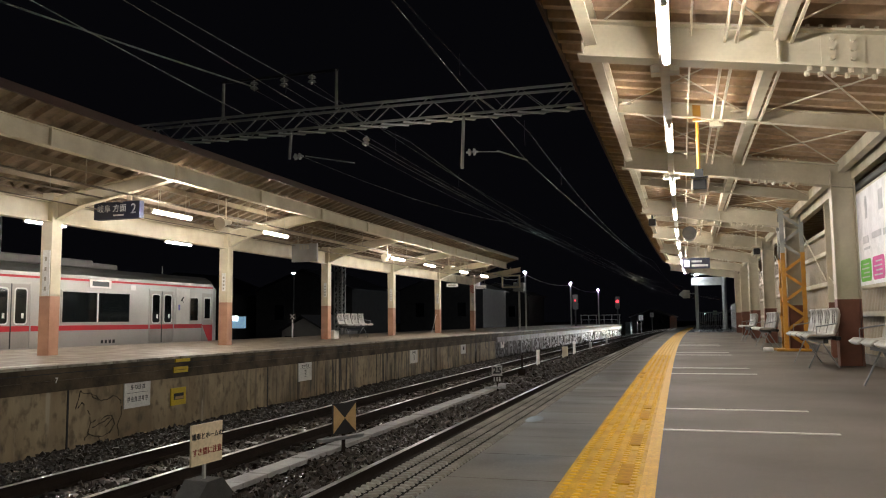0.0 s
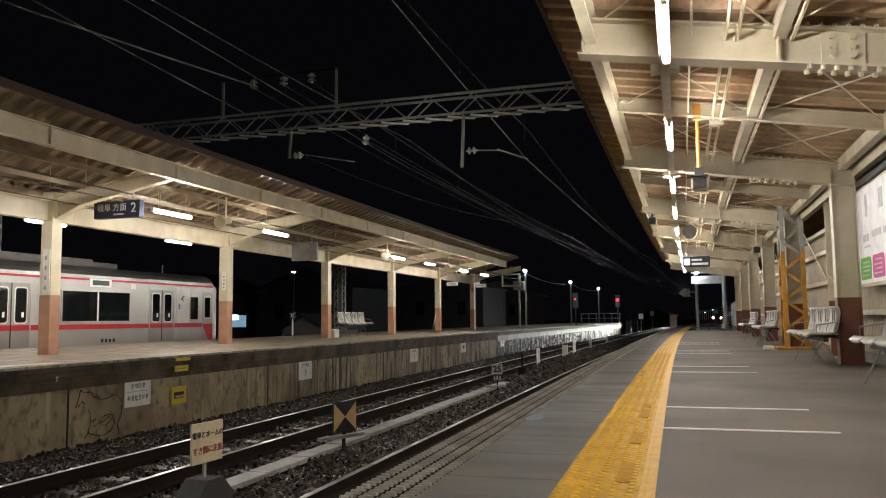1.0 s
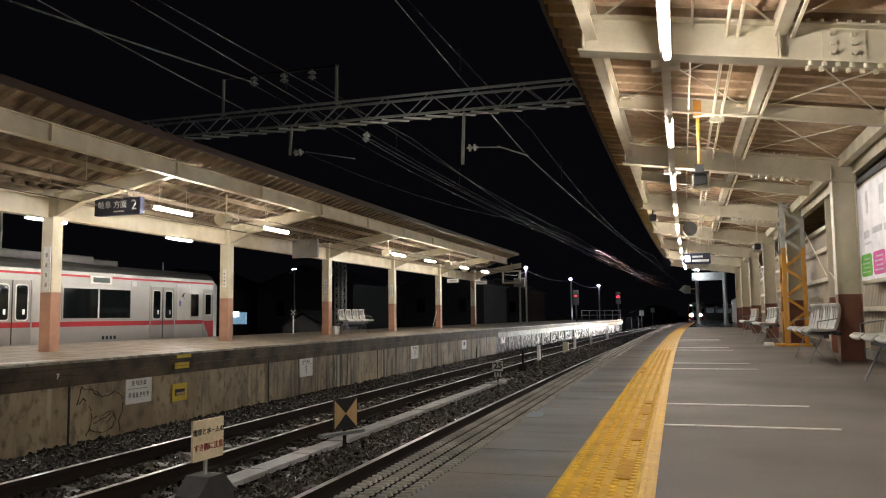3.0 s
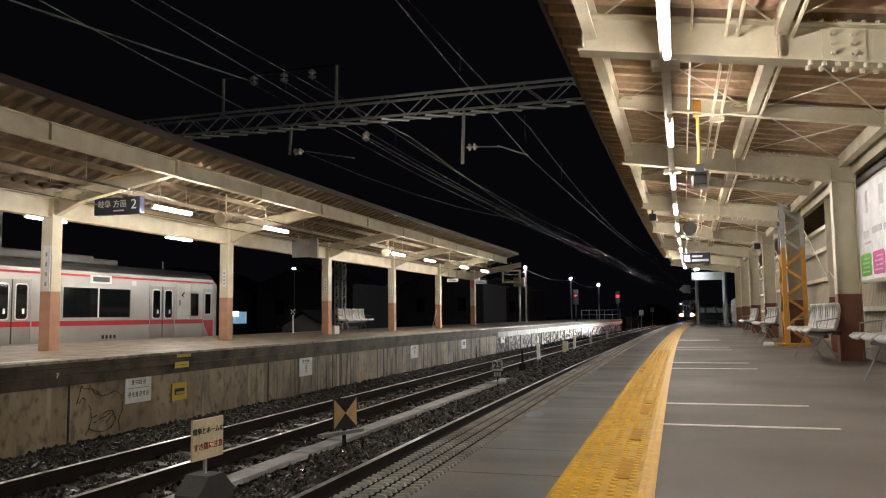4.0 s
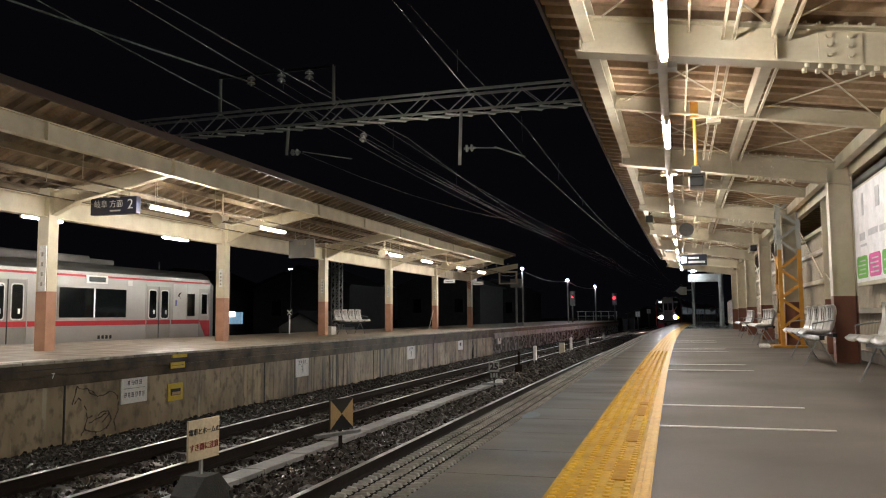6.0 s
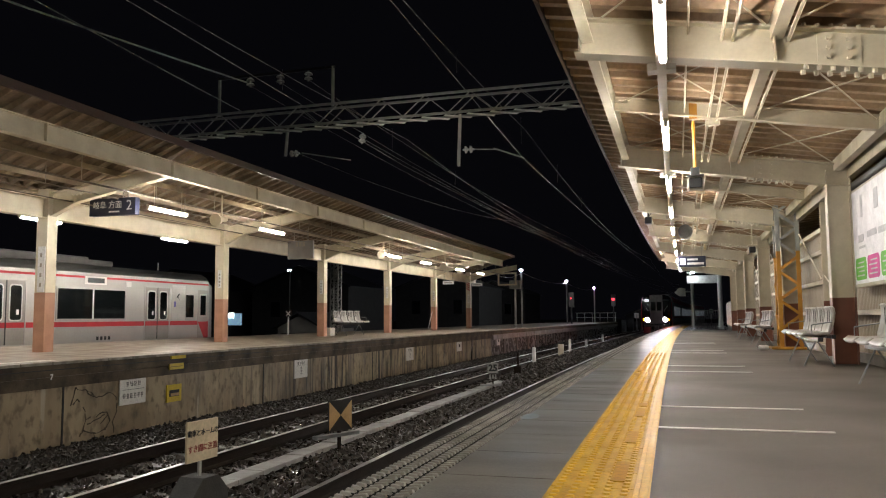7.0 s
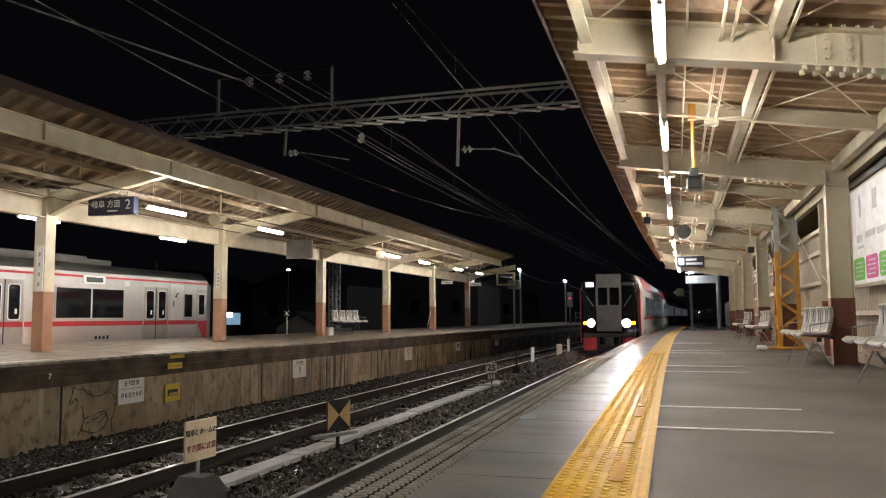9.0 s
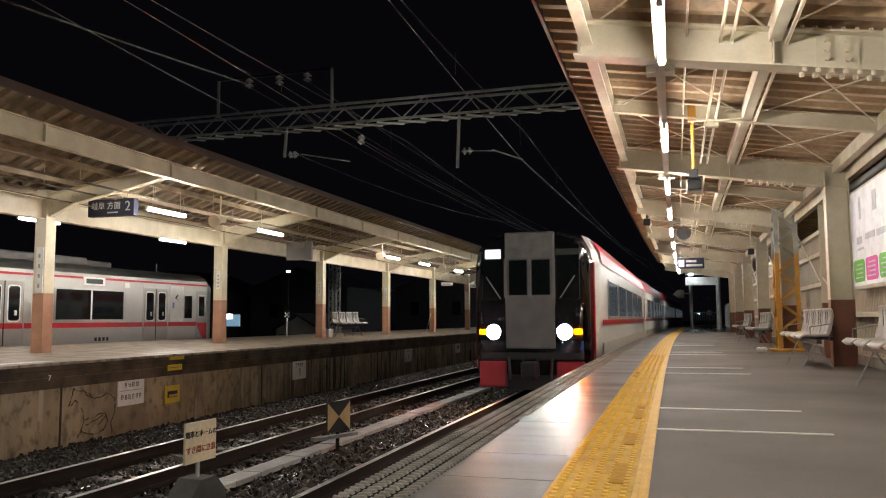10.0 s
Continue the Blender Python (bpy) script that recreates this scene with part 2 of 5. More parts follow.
def wall_mat(name):
    """Old concrete: broad patches, narrow drip streaks and fine grain."""
    m = bpy.data.materials.new(name)
    m.use_nodes = True
    n, l = m.node_tree.nodes, m.node_tree.links
    b = n["Principled BSDF"]
    pos = n.new("ShaderNodeNewGeometry").outputs["Position"]

    def layer(scale, zs, detail, lo, hi):
        mp = n.new("ShaderNodeMapping")
        mp.inputs["Scale"].default_value = (1, 1, zs)
        l.new(pos, mp.inputs["Vector"])
        t = n.new("ShaderNodeTexNoise")
        t.inputs["Scale"].default_value, t.inputs["Detail"].default_value = scale, detail
        l.new(mp.outputs[0], t.inputs["Vector"])
        r = n.new("ShaderNodeMapRange")
        r.inputs["From Min"].default_value, r.inputs["From Max"].default_value = lo, hi
        l.new(t.outputs["Fac"], r.inputs["Value"])
        return r.outputs[0], t.outputs["Fac"]

    def over(a, col, fac):
        x = n.new("ShaderNodeMix")
        x.data_type = "RGBA"
        if isinstance(a, tuple):
            x.inputs["A"].default_value = (*a, 1)
        else:
            l.new(a, x.inputs["A"])
        x.inputs["B"].default_value = (*col, 1)
        l.new(fac, x.inputs["Factor"])
        return x.outputs["Result"]

    patch, _ = layer(.9, .6, 6, .4, .62)
    drip, _ = layer(2.0, .22, 6, .5, .74)
    pale, _ = layer(5, .07, 4, .64, .8)
    grime, fine = layer(7, .7, 10, .5, .72)
    c = over((.44, .345, .21), (.24, .175, .098), patch)
    c = over(c, (.11, .082, .048), drip)
    # whitish drip streaks, with the shine of wet concrete put into their colour
    c = over(c, (.58, .52, .4), pale)
    c = over(c, (.12, .088, .05), grime)
    run, rill = layer(8, .05, 5, .48, .58)
    sep = n.new("ShaderNodeSeparateXYZ")
    l.new(pos, sep.inputs[0])
    far_wet = n.new("ShaderNodeMapRange")
    far_wet.inputs["From Min"].default_value, far_wet.inputs["From Max"].default_value = 14, 19
    far_wet.inputs["To Min"].default_value, far_wet.inputs["To Max"].default_value = .12, 1
    l.new(sep.outputs["Y"], far_wet.inputs["Value"])
    mul = n.new("ShaderNodeMath")
    mul.operation = "MULTIPLY"
    l.new(run, mul.inputs[0])
    l.new(far_wet.outputs[0], mul.inputs[1])
    where, _ = layer(1.1, .5, 5, .38, .58)
    mul2 = n.new("ShaderNodeMath")
    mul2.operation = "MULTIPLY"
    l.new(mul.outputs[0], mul2.inputs[0])
    l.new(where, mul2.inputs[1])
    c = over(c, (.022, .017, .011), mul2.outputs[0])
    l.new(c, b.inputs["Base Color"])
    rg = n.new("ShaderNodeMapRange")
    rg.inputs["To Min"].default_value, rg.inputs["To Max"].default_value = .55, .2
    l.new(drip, rg.inputs["Value"])
    l.new(rg.outputs[0], b.inputs["Roughness"])
    b0_ = n.new("ShaderNodeBump")
    b0_.inputs["Strength"].default_value, b0_.inputs["Distance"].default_value = .25, .02
    l.new(rill, b0_.inputs["Height"])
    bp = n.new("ShaderNodeBump")
    bp.inputs["Strength"].default_value, bp.inputs["Distance"].default_value = .6, .012
    l.new(fine, bp.inputs["Height"])
    l.new(b0_.outputs[0], bp.inputs["Normal"])
    l.new(bp.outputs[0], b.inputs["Normal"])
    return m


def slab_mat(name):
    """Rain-wet concrete slabs: damp and half-dry patches drawn out across the platform, with ripples in the water film."""
    m = bpy.data.materials.new(name)
    m.use_nodes = True
    n, l = m.node_tree.nodes, m.node_tree.links
    b = n["Principled BSDF"]
    pos = n.new("ShaderNodeNewGeometry").outputs["Position"]

    def noise_of(scale, vec, detail):
        mp = n.new("ShaderNodeMapping")
        mp.inputs["Scale"].default_value = vec
        l.new(pos, mp.inputs["Vector"])
        t = n.new("ShaderNodeTexNoise")
        t.inputs["Scale"].default_value, t.inputs["Detail"].default_value = scale, detail
        l.new(mp.outputs[0], t.inputs["Vector"])
        return t.outputs["Fac"]

    def ramp(fac, lo, hi, a, c):
        r = n.new("ShaderNodeMapRange")
        r.inputs["From Min"].default_value, r.inputs["From Max"].default_value = lo, hi
        r.inputs["To Min"].default_value, r.inputs["To Max"].default_value = a, c
        l.new(fac, r.inputs["Value"])
        return r.outputs[0]

    def mixed(fac, a, c):
        x = n.new("ShaderNodeMix")
        x.data_type = "RGBA"
        for key, v in (("A", a), ("B", c)):
            if isinstance(v, tuple):
                x.inputs[key].default_value = (*v, 1)
            else:
                l.new(v, x.inputs[key])
        l.new(fac, x.inputs["Factor"])
        return x.outputs["Result"]

    patch = noise_of(.9, (.9, 1.3, 1), 6)
    smear = noise_of(1.3, (.6, 1.8, 1), 5)
    grit = noise_of(70, (1, 1, 1), 3)
    wave = noise_of(7, (.5, 1.5, 1), 2)
    c = mixed(ramp(patch, .42, .58, 0, 1), (.066, .056, .043), (.118, .1, .077))
    c = mixed(ramp(smear, .46, .64, 0, .75), c, (.044, .038, .031))
    c = mixed(ramp(grit, .45, .75, 0, .35), c, (.19, .17, .14))
    l.new(c, b.inputs["Base Color"])
    l.new(ramp(smear, .3, .75, .48, .28), b.inputs["Roughness"])
    bp = n.new("ShaderNodeBump")
    bp.inputs["Strength"].default_value, bp.inputs["Distance"].default_value = .16, .006
    l.new(wave, bp.inputs["Height"])
    b2 = n.new("ShaderNodeBump")
    b2.inputs["Strength"].default_value, b2.inputs["Distance"].default_value = .15, .004
    l.new(grit, b2.inputs["Height"])
    l.new(bp.outputs[0], b2.inputs["Normal"])
    l.new(b2.outputs[0], b.inputs["Normal"])
    return m


M["wet"] = slab_mat("wet_concrete")
M["concrete"] = wall_mat("stained_wall")
M["skirt"] = mat("skirt_red", (.2, .008, .016), .4, col2=(.16, .007, .013), scale=4, bump=.02)

# ---------- mesh helpers ----------
def part(name, bm, material, parent=None, label=""):
    me = bpy.data.meshes.new(name)
    bmesh.ops.recalc_face_normals(bm, faces=bm.faces[:])
    bm.to_mesh(me)
    bm.free()
    for mt in (material if isinstance(material, (list, tuple)) else [material]):
        me.materials.append(mt)
    ob = new(name, me)
    if parent:
        ob.parent = parent
    if label:
        tagged(ob, label)
    return ob


def thing(name, m, label, category, group=""):
    ob = new(name)
    ob.empty_display_size = 0.1
    ob.matrix_world = m
    return tagged(ob, label, category, group)


def solo(name, bm, material, m, label, category="", group="", kind=""):
    ob = part(name, bm, material)
    ob.matrix_world = m
    return tagged(ob, label, category, group, kind)


def B(*boxes, bm=None, m=None, bevel=0.0):
    """Boxes (x0, x1, y0, y1, z0, z1) in one bmesh."""
    bm = bm or bmesh.new()
    for x0, x1, y0, y1, z0, z1 in boxes:
        mm = Matrix.Translation(((x0 + x1) / 2, (y0 + y1) / 2, (z0 + z1) / 2)) @ Matrix.Diagonal((x1 - x0, y1 - y0, z1 - z0, 1))
        r = bmesh.ops.create_cube(bm, size=1, matrix=(m @ mm) if m else mm)
        if bevel:
            es = {e for v in r["verts"] for e in v.link_edges}
            bmesh.ops.bevel(bm, geom=list(es), offset=bevel, segments=2, affect="EDGES", profile=0.5)
    return bm


def rod(a, b, r, n=8, bm=None, r2=None):
    """A round bar from a to b."""
    bm = bm or bmesh.new()
    a, b = Vector(a), Vector(b)
    d = b - a
    q = d.to_track_quat("Z", "Y").to_matrix().to_4x4()
    bmesh.ops.create_cone(bm, cap_ends=True, segments=n, radius1=r, radius2=r if r2 is None else r2, depth=d.length,
                          matrix=Matrix.Translation((a + b) / 2) @ q)
    return bm


def bar(a, b, w, t, bm=None):
    """A flat bar from a to b, w wide and t thick."""
    bm = bm or bmesh.new()
    a, b = Vector(a), Vector(b)
    d = b - a
    q = d.to_track_quat("Z", "Y").to_matrix().to_4x4()
    bmesh.ops.create_cube(bm, size=1, matrix=Matrix.Translation((a + b) / 2) @ q @ Matrix.Diagonal((w, t, d.length, 1)))
    return bm


def sweep(profile, s0, s1, step=2.0, bm=None, closed=True, caps=True):
    """A cross-section of (X, z) drawn along the line from s0 to s1."""
    bm = bm or bmesh.new()
    n = max(1, round((s1 - s0) / step))
    rings = []
    for i in range(n + 1):
        s = s0 + (s1 - s0) * i / n
        ring = []
        for X, z in profile:
            x, y, _ = at(X, s)
            ring.append(bm.verts.new((x, y, z)))
        rings.append(ring)
    k = len(profile)
    for a, b in zip(rings, rings[1:]):
        for j in range(k if closed else k - 1):
            bm.faces.new((a[j], a[(j + 1) % k], b[(j + 1) % k], b[j]))
    if closed and caps:
        bm.faces.new(rings[0])
        bm.faces.new(rings[-1][::-1])
    return bm


def rect(x0, x1, z0, z1):
    return [(x0, z0), (x1, z0), (x1, z1), (x0, z1)]


def plate(poly, y0, y1, bm=None):
    """A polygon of (x, z) drawn out along y."""
    bm = bm or bmesh.new()
    a = [bm.verts.new((x, y0, z)) for x, z in poly]
    b = [bm.verts.new((x, y1, z)) for x, z in poly]
    k = len(poly)
    bm.faces.new(a)
    bm.faces.new(b[::-1])
    for j in range(k):
        bm.faces.new((a[j], b[j], b[(j + 1) % k], a[(j + 1) % k]))
    return bm


def rounded(y0, y1, z0, z1, r, x0, x1):
    """A plate in the y-z plane with round corners."""
    pts = []
    for cy, cz, a0 in ((y1 - r, z1 - r, 0), (y0 + r, z1 - r, 90), (y0 + r, z0 + r, 180), (y1 - r, z0 + r, 270)):
        for k in range(5):
            a = radians(a0 + k * 22.5)
            pts.append((cy + r * math.cos(a), cz + r * math.sin(a)))
    bm = bmesh.new()
    a = [bm.verts.new((x0, y, z)) for y, z in pts]
    b = [bm.verts.new((x1, y, z)) for y, z in pts]
    bm.faces.new(a)
    bm.faces.new(b[::-1])
    for k in range(len(pts)):
        bm.faces.new((a[k], b[k], b[(k + 1) % len(pts)], a[(k + 1) % len(pts)]))
    return bm


def text(name, body, size, material, parent, m, align="CENTER", depth=.002, bold=0.0):
    """Lettering, lying in the x-z plane of m and read from -y."""
    cu = bpy.data.curves.new(name, "FONT")
    cu.body, cu.size, cu.extrude, cu.align_x, cu.align_y = body, size, depth, align, "CENTER"
    cu.resolution_u, cu.offset = 3, bold
    tmp = bpy.data.objects.new(name, cu)
    scene.collection.objects.link(tmp)
    me = bpy.data.meshes.new_from_object(tmp.evaluated_get(bpy.context.evaluated_depsgraph_get()))
    bpy.data.objects.remove(tmp)
    me.name = name
    me.materials.clear()
    me.materials.append(material)
    ob = new(name, me)
    ob.parent = parent
    ob.matrix_local = m @ Matrix.Rotation(radians(90), 4, "X")
    return ob


def ibeam(a, b, w, h, t=.012):
    """An I-section lying from a to b, h high."""
    a, b = Vector(a), Vector(b)
    d = (b - a).normalized()
    side = d.cross(Vector((0, 0, 1))).normalized()
    up = side.cross(d)
    w, h, t = w / 2, h / 2, t / 2
    poly = [(-w, -h), (w, -h), (w, -h + 2 * t), (t, -h + 2 * t), (t, h - 2 * t), (w, h - 2 * t), (w, h), (-w, h), (-w, h - 2 * t), (-t, h - 2 * t), (-t, -h + 2 * t), (-w, -h + 2 * t)]
    bm = bmesh.new()
    r = [[bm.verts.new(p + side * u + up * v) for u, v in poly] for p in (a, b)]
    for k in range(12):
        bm.faces.new((r[0][k], r[0][(k + 1) % 12], r[1][(k + 1) % 12], r[1][k]))
    bm.faces.new(r[0])
    bm.faces.new(r[1][::-1])
    return bm


def prism(poly, z0, z1):
    """A polygon of (x, y) drawn up from z0 to z1."""
    bm = bmesh.new()
    a = [bm.verts.new((x, y, z0)) for x, y in poly]
    b = [bm.verts.new((x, y, z1)) for x, y in poly]
    k = len(poly)
    bm.faces.new(a)
    bm.faces.new(b[::-1])
    for j in range(k):
        bm.faces.new((a[j], b[j], b[(j + 1) % k], a[(j + 1) % k]))
    return bm


def hsec(w, d, t):
    """An H outline: flanges at x = +-w, each 2 d long, web between."""
    return [(-w, -d), (-w + t, -d), (-w + t, -t / 2), (w - t, -t / 2), (w - t, -d), (w, -d), (w, d), (w - t, d), (w - t, t / 2), (-w + t, t / 2), (-w + t, d), (-w, d)]


def wire(pts, r, name, material, label, sag=0.0, parent=None):
    """A round wire through points (X, s, z), hanging by sag between them."""
    bm = bmesh.new()
    P = []
    for (X0, s0, z0), (X1, s1, z1) in zip(pts, pts[1:]):
        n = max(2, int(abs(s1 - s0) / 2.5))
        for i in range(n + (1 if (X1, s1, z1) == pts[-1] else 0)):
            u = i / n
            x, y, _ = at(X0 + (X1 - X0) * u, s0 + (s1 - s0) * u)
            P.append(Vector((x, y, z0 + (z1 - z0) * u - sag * 4 * u * (1 - u))))
    rings = []
    for i, p in enumerate(P):
        d = (P[min(i + 1, len(P) - 1)] - P[max(i - 1, 0)]).normalized()
        sd = d.cross(Vector((0, 0, 1))).normalized()
        up = sd.cross(d)
        rings.append([bm.verts.new(p + r * (sd * math.cos(a) + up * math.sin(a))) for a in (0, 1.257, 2.513, 3.77, 5.027)])
    for a, b in zip(rings, rings[1:]):
        for j in range(5):
            bm.faces.new((a[j], a[(j + 1) % 5], b[(j + 1) % 5], b[j]))
    return part(name, bm, material, parent, label)


I4 = Matrix.Identity(4)
# ---------- ground and platforms ----------
ZR = -0.83          # top of rail
bm = B((-400, 400, -60, 600, -1.6, -1.32))
solo("ground", bm, M["soil"], I4, "dark wet earth and gravel around the tracks", kind="structure")

EDGE = -1.29
bm = sweep([(EDGE + .03, -.16), (EDGE + .03, -.05), (-.49, -.05), (-.49, -.16)], -8, 88)
near = solo("platform", bm, M["darkedge"], I4, "wet concrete platform with dark asphalt top and lit edge", kind="structure")
bm = sweep([(-.10, -.3), (-.10, -.004), (3.2, -.004), (3.2, -.3)], -8, 41)
part("asphalt_top", bm, M["asphalt"], near, "dry grey asphalt surface")
bm = sweep([(-.10, -.3), (-.10, -.004), (3.2, -.004), (3.2, -.3)], 41, 88)
part("wet_asphalt", bm, M["wet_asphalt"], near, "rain-wet asphalt beyond the roof")
bm = sweep([(EDGE + .12, -1.3), (EDGE + .12, -.16), (3.2, -.16), (3.2, -1.3)], -8, 88)
part("platform_wall", bm, M["concrete"], near)

FE = -9.08
bm = sweep([(FE + .0, -1.35), (FE + .0, -.16), (-16.0, -.16), (-16.0, -1.35)], -8, 37.6)
far = solo("far_platform", bm, M["concrete"], I4, "island platform with a stained concrete retaining wall", kind="structure")
bm = sweep([(FE + .06, -.16), (FE + .06, .06), (-16.06, .06), (-16.06, -.16)], -8, 94)
part("paving", bm, M["island_top"], far)
part("edge_course", sweep(rect(FE + .0, FE + .04, -.33, -.165), -8, 37.6), M["darkedge"], far)
part("edge_face", sweep(rect(FE + .05, FE + .068, -.158, .035), -8, 94), M["darkedge"], far)
part("lip", sweep(rect(FE + .061, FE + .075, .03, .062), -8, 94), M["coping"], far)
part("course_line", sweep(rect(FE + .066, FE + .071, -.06, -.048), -8, 60), M["black"], far)
part("white_strip", sweep(rect(-9.62, -9.4, .06, .066), -8, 10.2), M["white_line"], far)
for q in (3.9, 10.02, 16.06, 19.46, 22.6, 28.5, 34.6):
    part("wall_joint", B((-.0, .012, -.016, .016, -1.3, -.3)), M["black"], far).matrix_world = spot(FE, q)



stone_me = None
for i in range(110):
    q = 4.0 + i * .6
    if stone_me is None:
        ob = part("edge_stone", B((-.09, .02, -.293, .293, -.035, .008), bevel=.006), M["edge_stone"], far)
        stone_me = ob.data
    else:
        ob = new("edge_stone", stone_me)
        ob.parent = far
    ob.matrix_local = spot(FE + .07, q, .06)

# ---------- tracks ----------
def track(xc, label):
    t = thing("railway_track", I4, label, "track", "railway tracks")
    for side in (-1, 1):
        X = xc + side * .545
        r = sweep([(X - .065, ZR - .15), (X + .065, ZR - .15), (X + .065, ZR - .135), (X + .012, ZR - .11), (X + .012, ZR - .04),
                   (X + .034, ZR - .03), (X + .034, ZR - .003), (X - .034, ZR - .003), (X - .034, ZR - .03), (X - .012, ZR - .04),
                   (X - .012, ZR - .11), (X - .065, ZR - .135)], -8, 170)
        rl = part("rail", r, M["rust"], t)
        part("rail_head", sweep(rect(X - .03, X + .03, ZR - .003, ZR), -8, 170), M["railtop"], rl, "polished steel running surface")
    sl = B((-1.0, 1.0, -.11, .11, -.17, 0), bevel=.015)
    me = None
    for i in range(150):
        s = -4 + i * .66
        if me is None:
            ob = part("sleeper", sl, M["sleeper"], t)
            me = ob.data
        else:
            ob = new("sleeper", me)
            ob.parent = t
        ob.matrix_local = spot(xc, s, ZR - .152)
    return t


track(-2.6, "single track beside the platform with wet ballast")
track(-5.57, "rusty rails on concrete sleepers beside the island platform")

# ---------- platform roof, near ----------
BAYS = [1.45 + 5.36 * i for i in range(8)]


def roof_z(X):
    return 3.43 - .16 * (X + 1.03)


def ribbed(Xa, Xb, zf, s0, s1, pitch, depth, s1b=None):
    bm = bmesh.new()
    n = int((s1 - s0) / pitch)
    prev = None
    for i in range(n):
        for u, d in ((0, 0), (.3, 0), (.42, depth), (.88, depth)):
            s = s0 + (i + u) * pitch
            xa, ya, _ = at(Xa, s)
            xb, yb, _ = at(Xb, s if s1b is None else s0 + (s - s0) * (s1b - s0) / (s1 - s0))
            cur = (bm.verts.new((xa, ya, zf(Xa) + d)), bm.verts.new((xb, yb, zf(Xb) + d)))
            if prev:
                bm.faces.new((prev[0], prev[1], cur[1], cur[0]))
            prev = cur
    return bm


bm = ribbed(-1.03, 3.3, roof_z, -6, 39.5, .3, .07)
ceil = solo("ceiling", bm, M["roofing"], I4, "brown ribbed steel roof deck seen from below", kind="structure")
bm = sweep([(-1.06, 3.39), (-1.03, 3.39), (-1.03, 3.52), (-1.06, 3.52)], -6, 39.5)
part("roof_edge", bm, M["roofout"], ceil)
bm = sweep([(-1.06, roof_z(-1.06) + .1), (3.3, roof_z(3.3) + .1), (3.3, roof_z(3.3) + .13), (-1.06, roof_z(-1.06) + .13)], -6, 39.5)
part("roof_top", bm, M["roofout"], ceil)
fr = thing("roof_frame", I4, "cream-painted steel roof frame of beams and purlins", "roof frame")
for X, w, d in ((-.64, .05, .27), (.9, .05, .16), (2.3, .05, .16)):
    zt = roof_z(X) - .005
    part("purlin", sweep([(X - w, zt - d), (X + w, zt - d), (X + w, zt - d + .02), (X - w + .02, zt - d + .02), (X - w + .02, zt - .02), (X + w, zt - .02), (X + w, zt), (X - w, zt)], -6, 39.5), M["cream"], fr)


def main_beam(s):
    t = thing("roof_beam", spot(0, s), "cream-painted cantilever steel beam with bolted splice on a column", "beam", "roof beams")
    def zt(x):
        return roof_z(x) - .085
    def zb(x):
        return 3.01 - .16 * (x + .73) if x < .85 else 2.757 - .155 * (x - .85)
    X0, X1, X2 = -.7, .86, 2.46
    part("web", plate([(X0, zb(X0)), (X1, zb(X1)), (X2, zb(X2)), (X2, zt(X2)), (X0, zt(X0))], -.008, .008), M["cream"], t)
    part("bottom_flange", plate([(X0 - .05, zb(X0)), (X1, zb(X1)), (X2, zb(X2)), (X2, zb(X2) - .018), (X1, zb(X1) - .018), (X0 - .05, zb(X0) - .018)], -.1, .1), M["cream"], t)
    part("top_flange", plate([(X0, zt(X0)), (X2, zt(X2)), (X2, zt(X2) + .018), (X0, zt(X0) + .018)], -.1, .1), M["cream"], t)
    part("splice_plate", plate([(1.2, zb(1.2) + .02), (1.52, zb(1.52) + .02), (1.52, zt(1.52) - .02), (1.2, zt(1.2) - .02)], -.022, -.009), M["cream"], t)
    for i in range(3):
        for j in range(2):
            x = 1.28 + j * .15
            z = zb(x) + .075 + i * .078
            part("bolt", rod((x, -.055, z), (x, -.02, z), .02, 6), M["cream"], t)
    for i in range(7):
        x = 1.1 + i * .1
        for y in (-.07, .07):
            part("bolt", rod((x, y, zb(x) - .055), (x, y, zb(x) - .018), .02, 8), M["cream"], t)
        part("bolt", rod((x, -.07, zt(x) + .018), (x, -.07, zt(x) + .045), .018, 6), M["cream"], t)
    part("end_plate", B((X0 - .012, X0, -.1, .1, zb(X0), zt(X0))), M["cream"], t)
    part("stiffener", B((.87, .882, -.1, .1, zb(.87), zt(.87))), M["cream"], t)
    return t


def column(s):
    t = thing("platform_column", spot(2.29, s), "cream steel column with a brown painted foot", "column", "near platform columns")
    for nm, z0, z1, mt in (("shaft", .93, 2.75, M["cream"]), ("painted_foot", 0, .93, M["brown"])):
        part(nm, prism(hsec(.155, .1, .013), z0, z1), mt, t)
    return t


b0, c0 = main_beam(BAYS[0]), column(BAYS[0])
for s in BAYS[1:]:
    copy_thing(b0, spot(0, s))
    copy_thing(c0, spot(2.29, s))

# wall behind the near platform
bm = bmesh.new()
prev = None
for i in range(int(46 / .09)):
    for u, d in ((0, 0), (.35, 0), (.5, .022), (.85, .022)):
        q = -6 + (i + u) * .09
        cur = []
        for z in (0.0, 2.22):
            x, y, _ = at(2.66 + d, q)
            cur.append(bm.verts.new((x, y, z)))
        if prev:
            bm.faces.new((prev[0], prev[1], cur[1], cur[0]))
        prev = cur
wl = solo("wall_east", bm, M["panel"], I4, "ribbed sheet side wall with cream rails and an open strip above", kind="structure")
part("wall_foot", sweep(rect(2.6, 2.7, 0, .14), -6, 39.5), M["coping"], wl)
for z in (.72, 1.28, 1.83, 2.22):
    part("wall_rail", sweep(rect(2.56, 2.65, z - .035, z + .035), -6, 39.5), M["cream"], wl)
part("head_beam", sweep(rect(2.42, 2.52, 2.62, 2.86), -6, 39.5), M["cream"], wl)
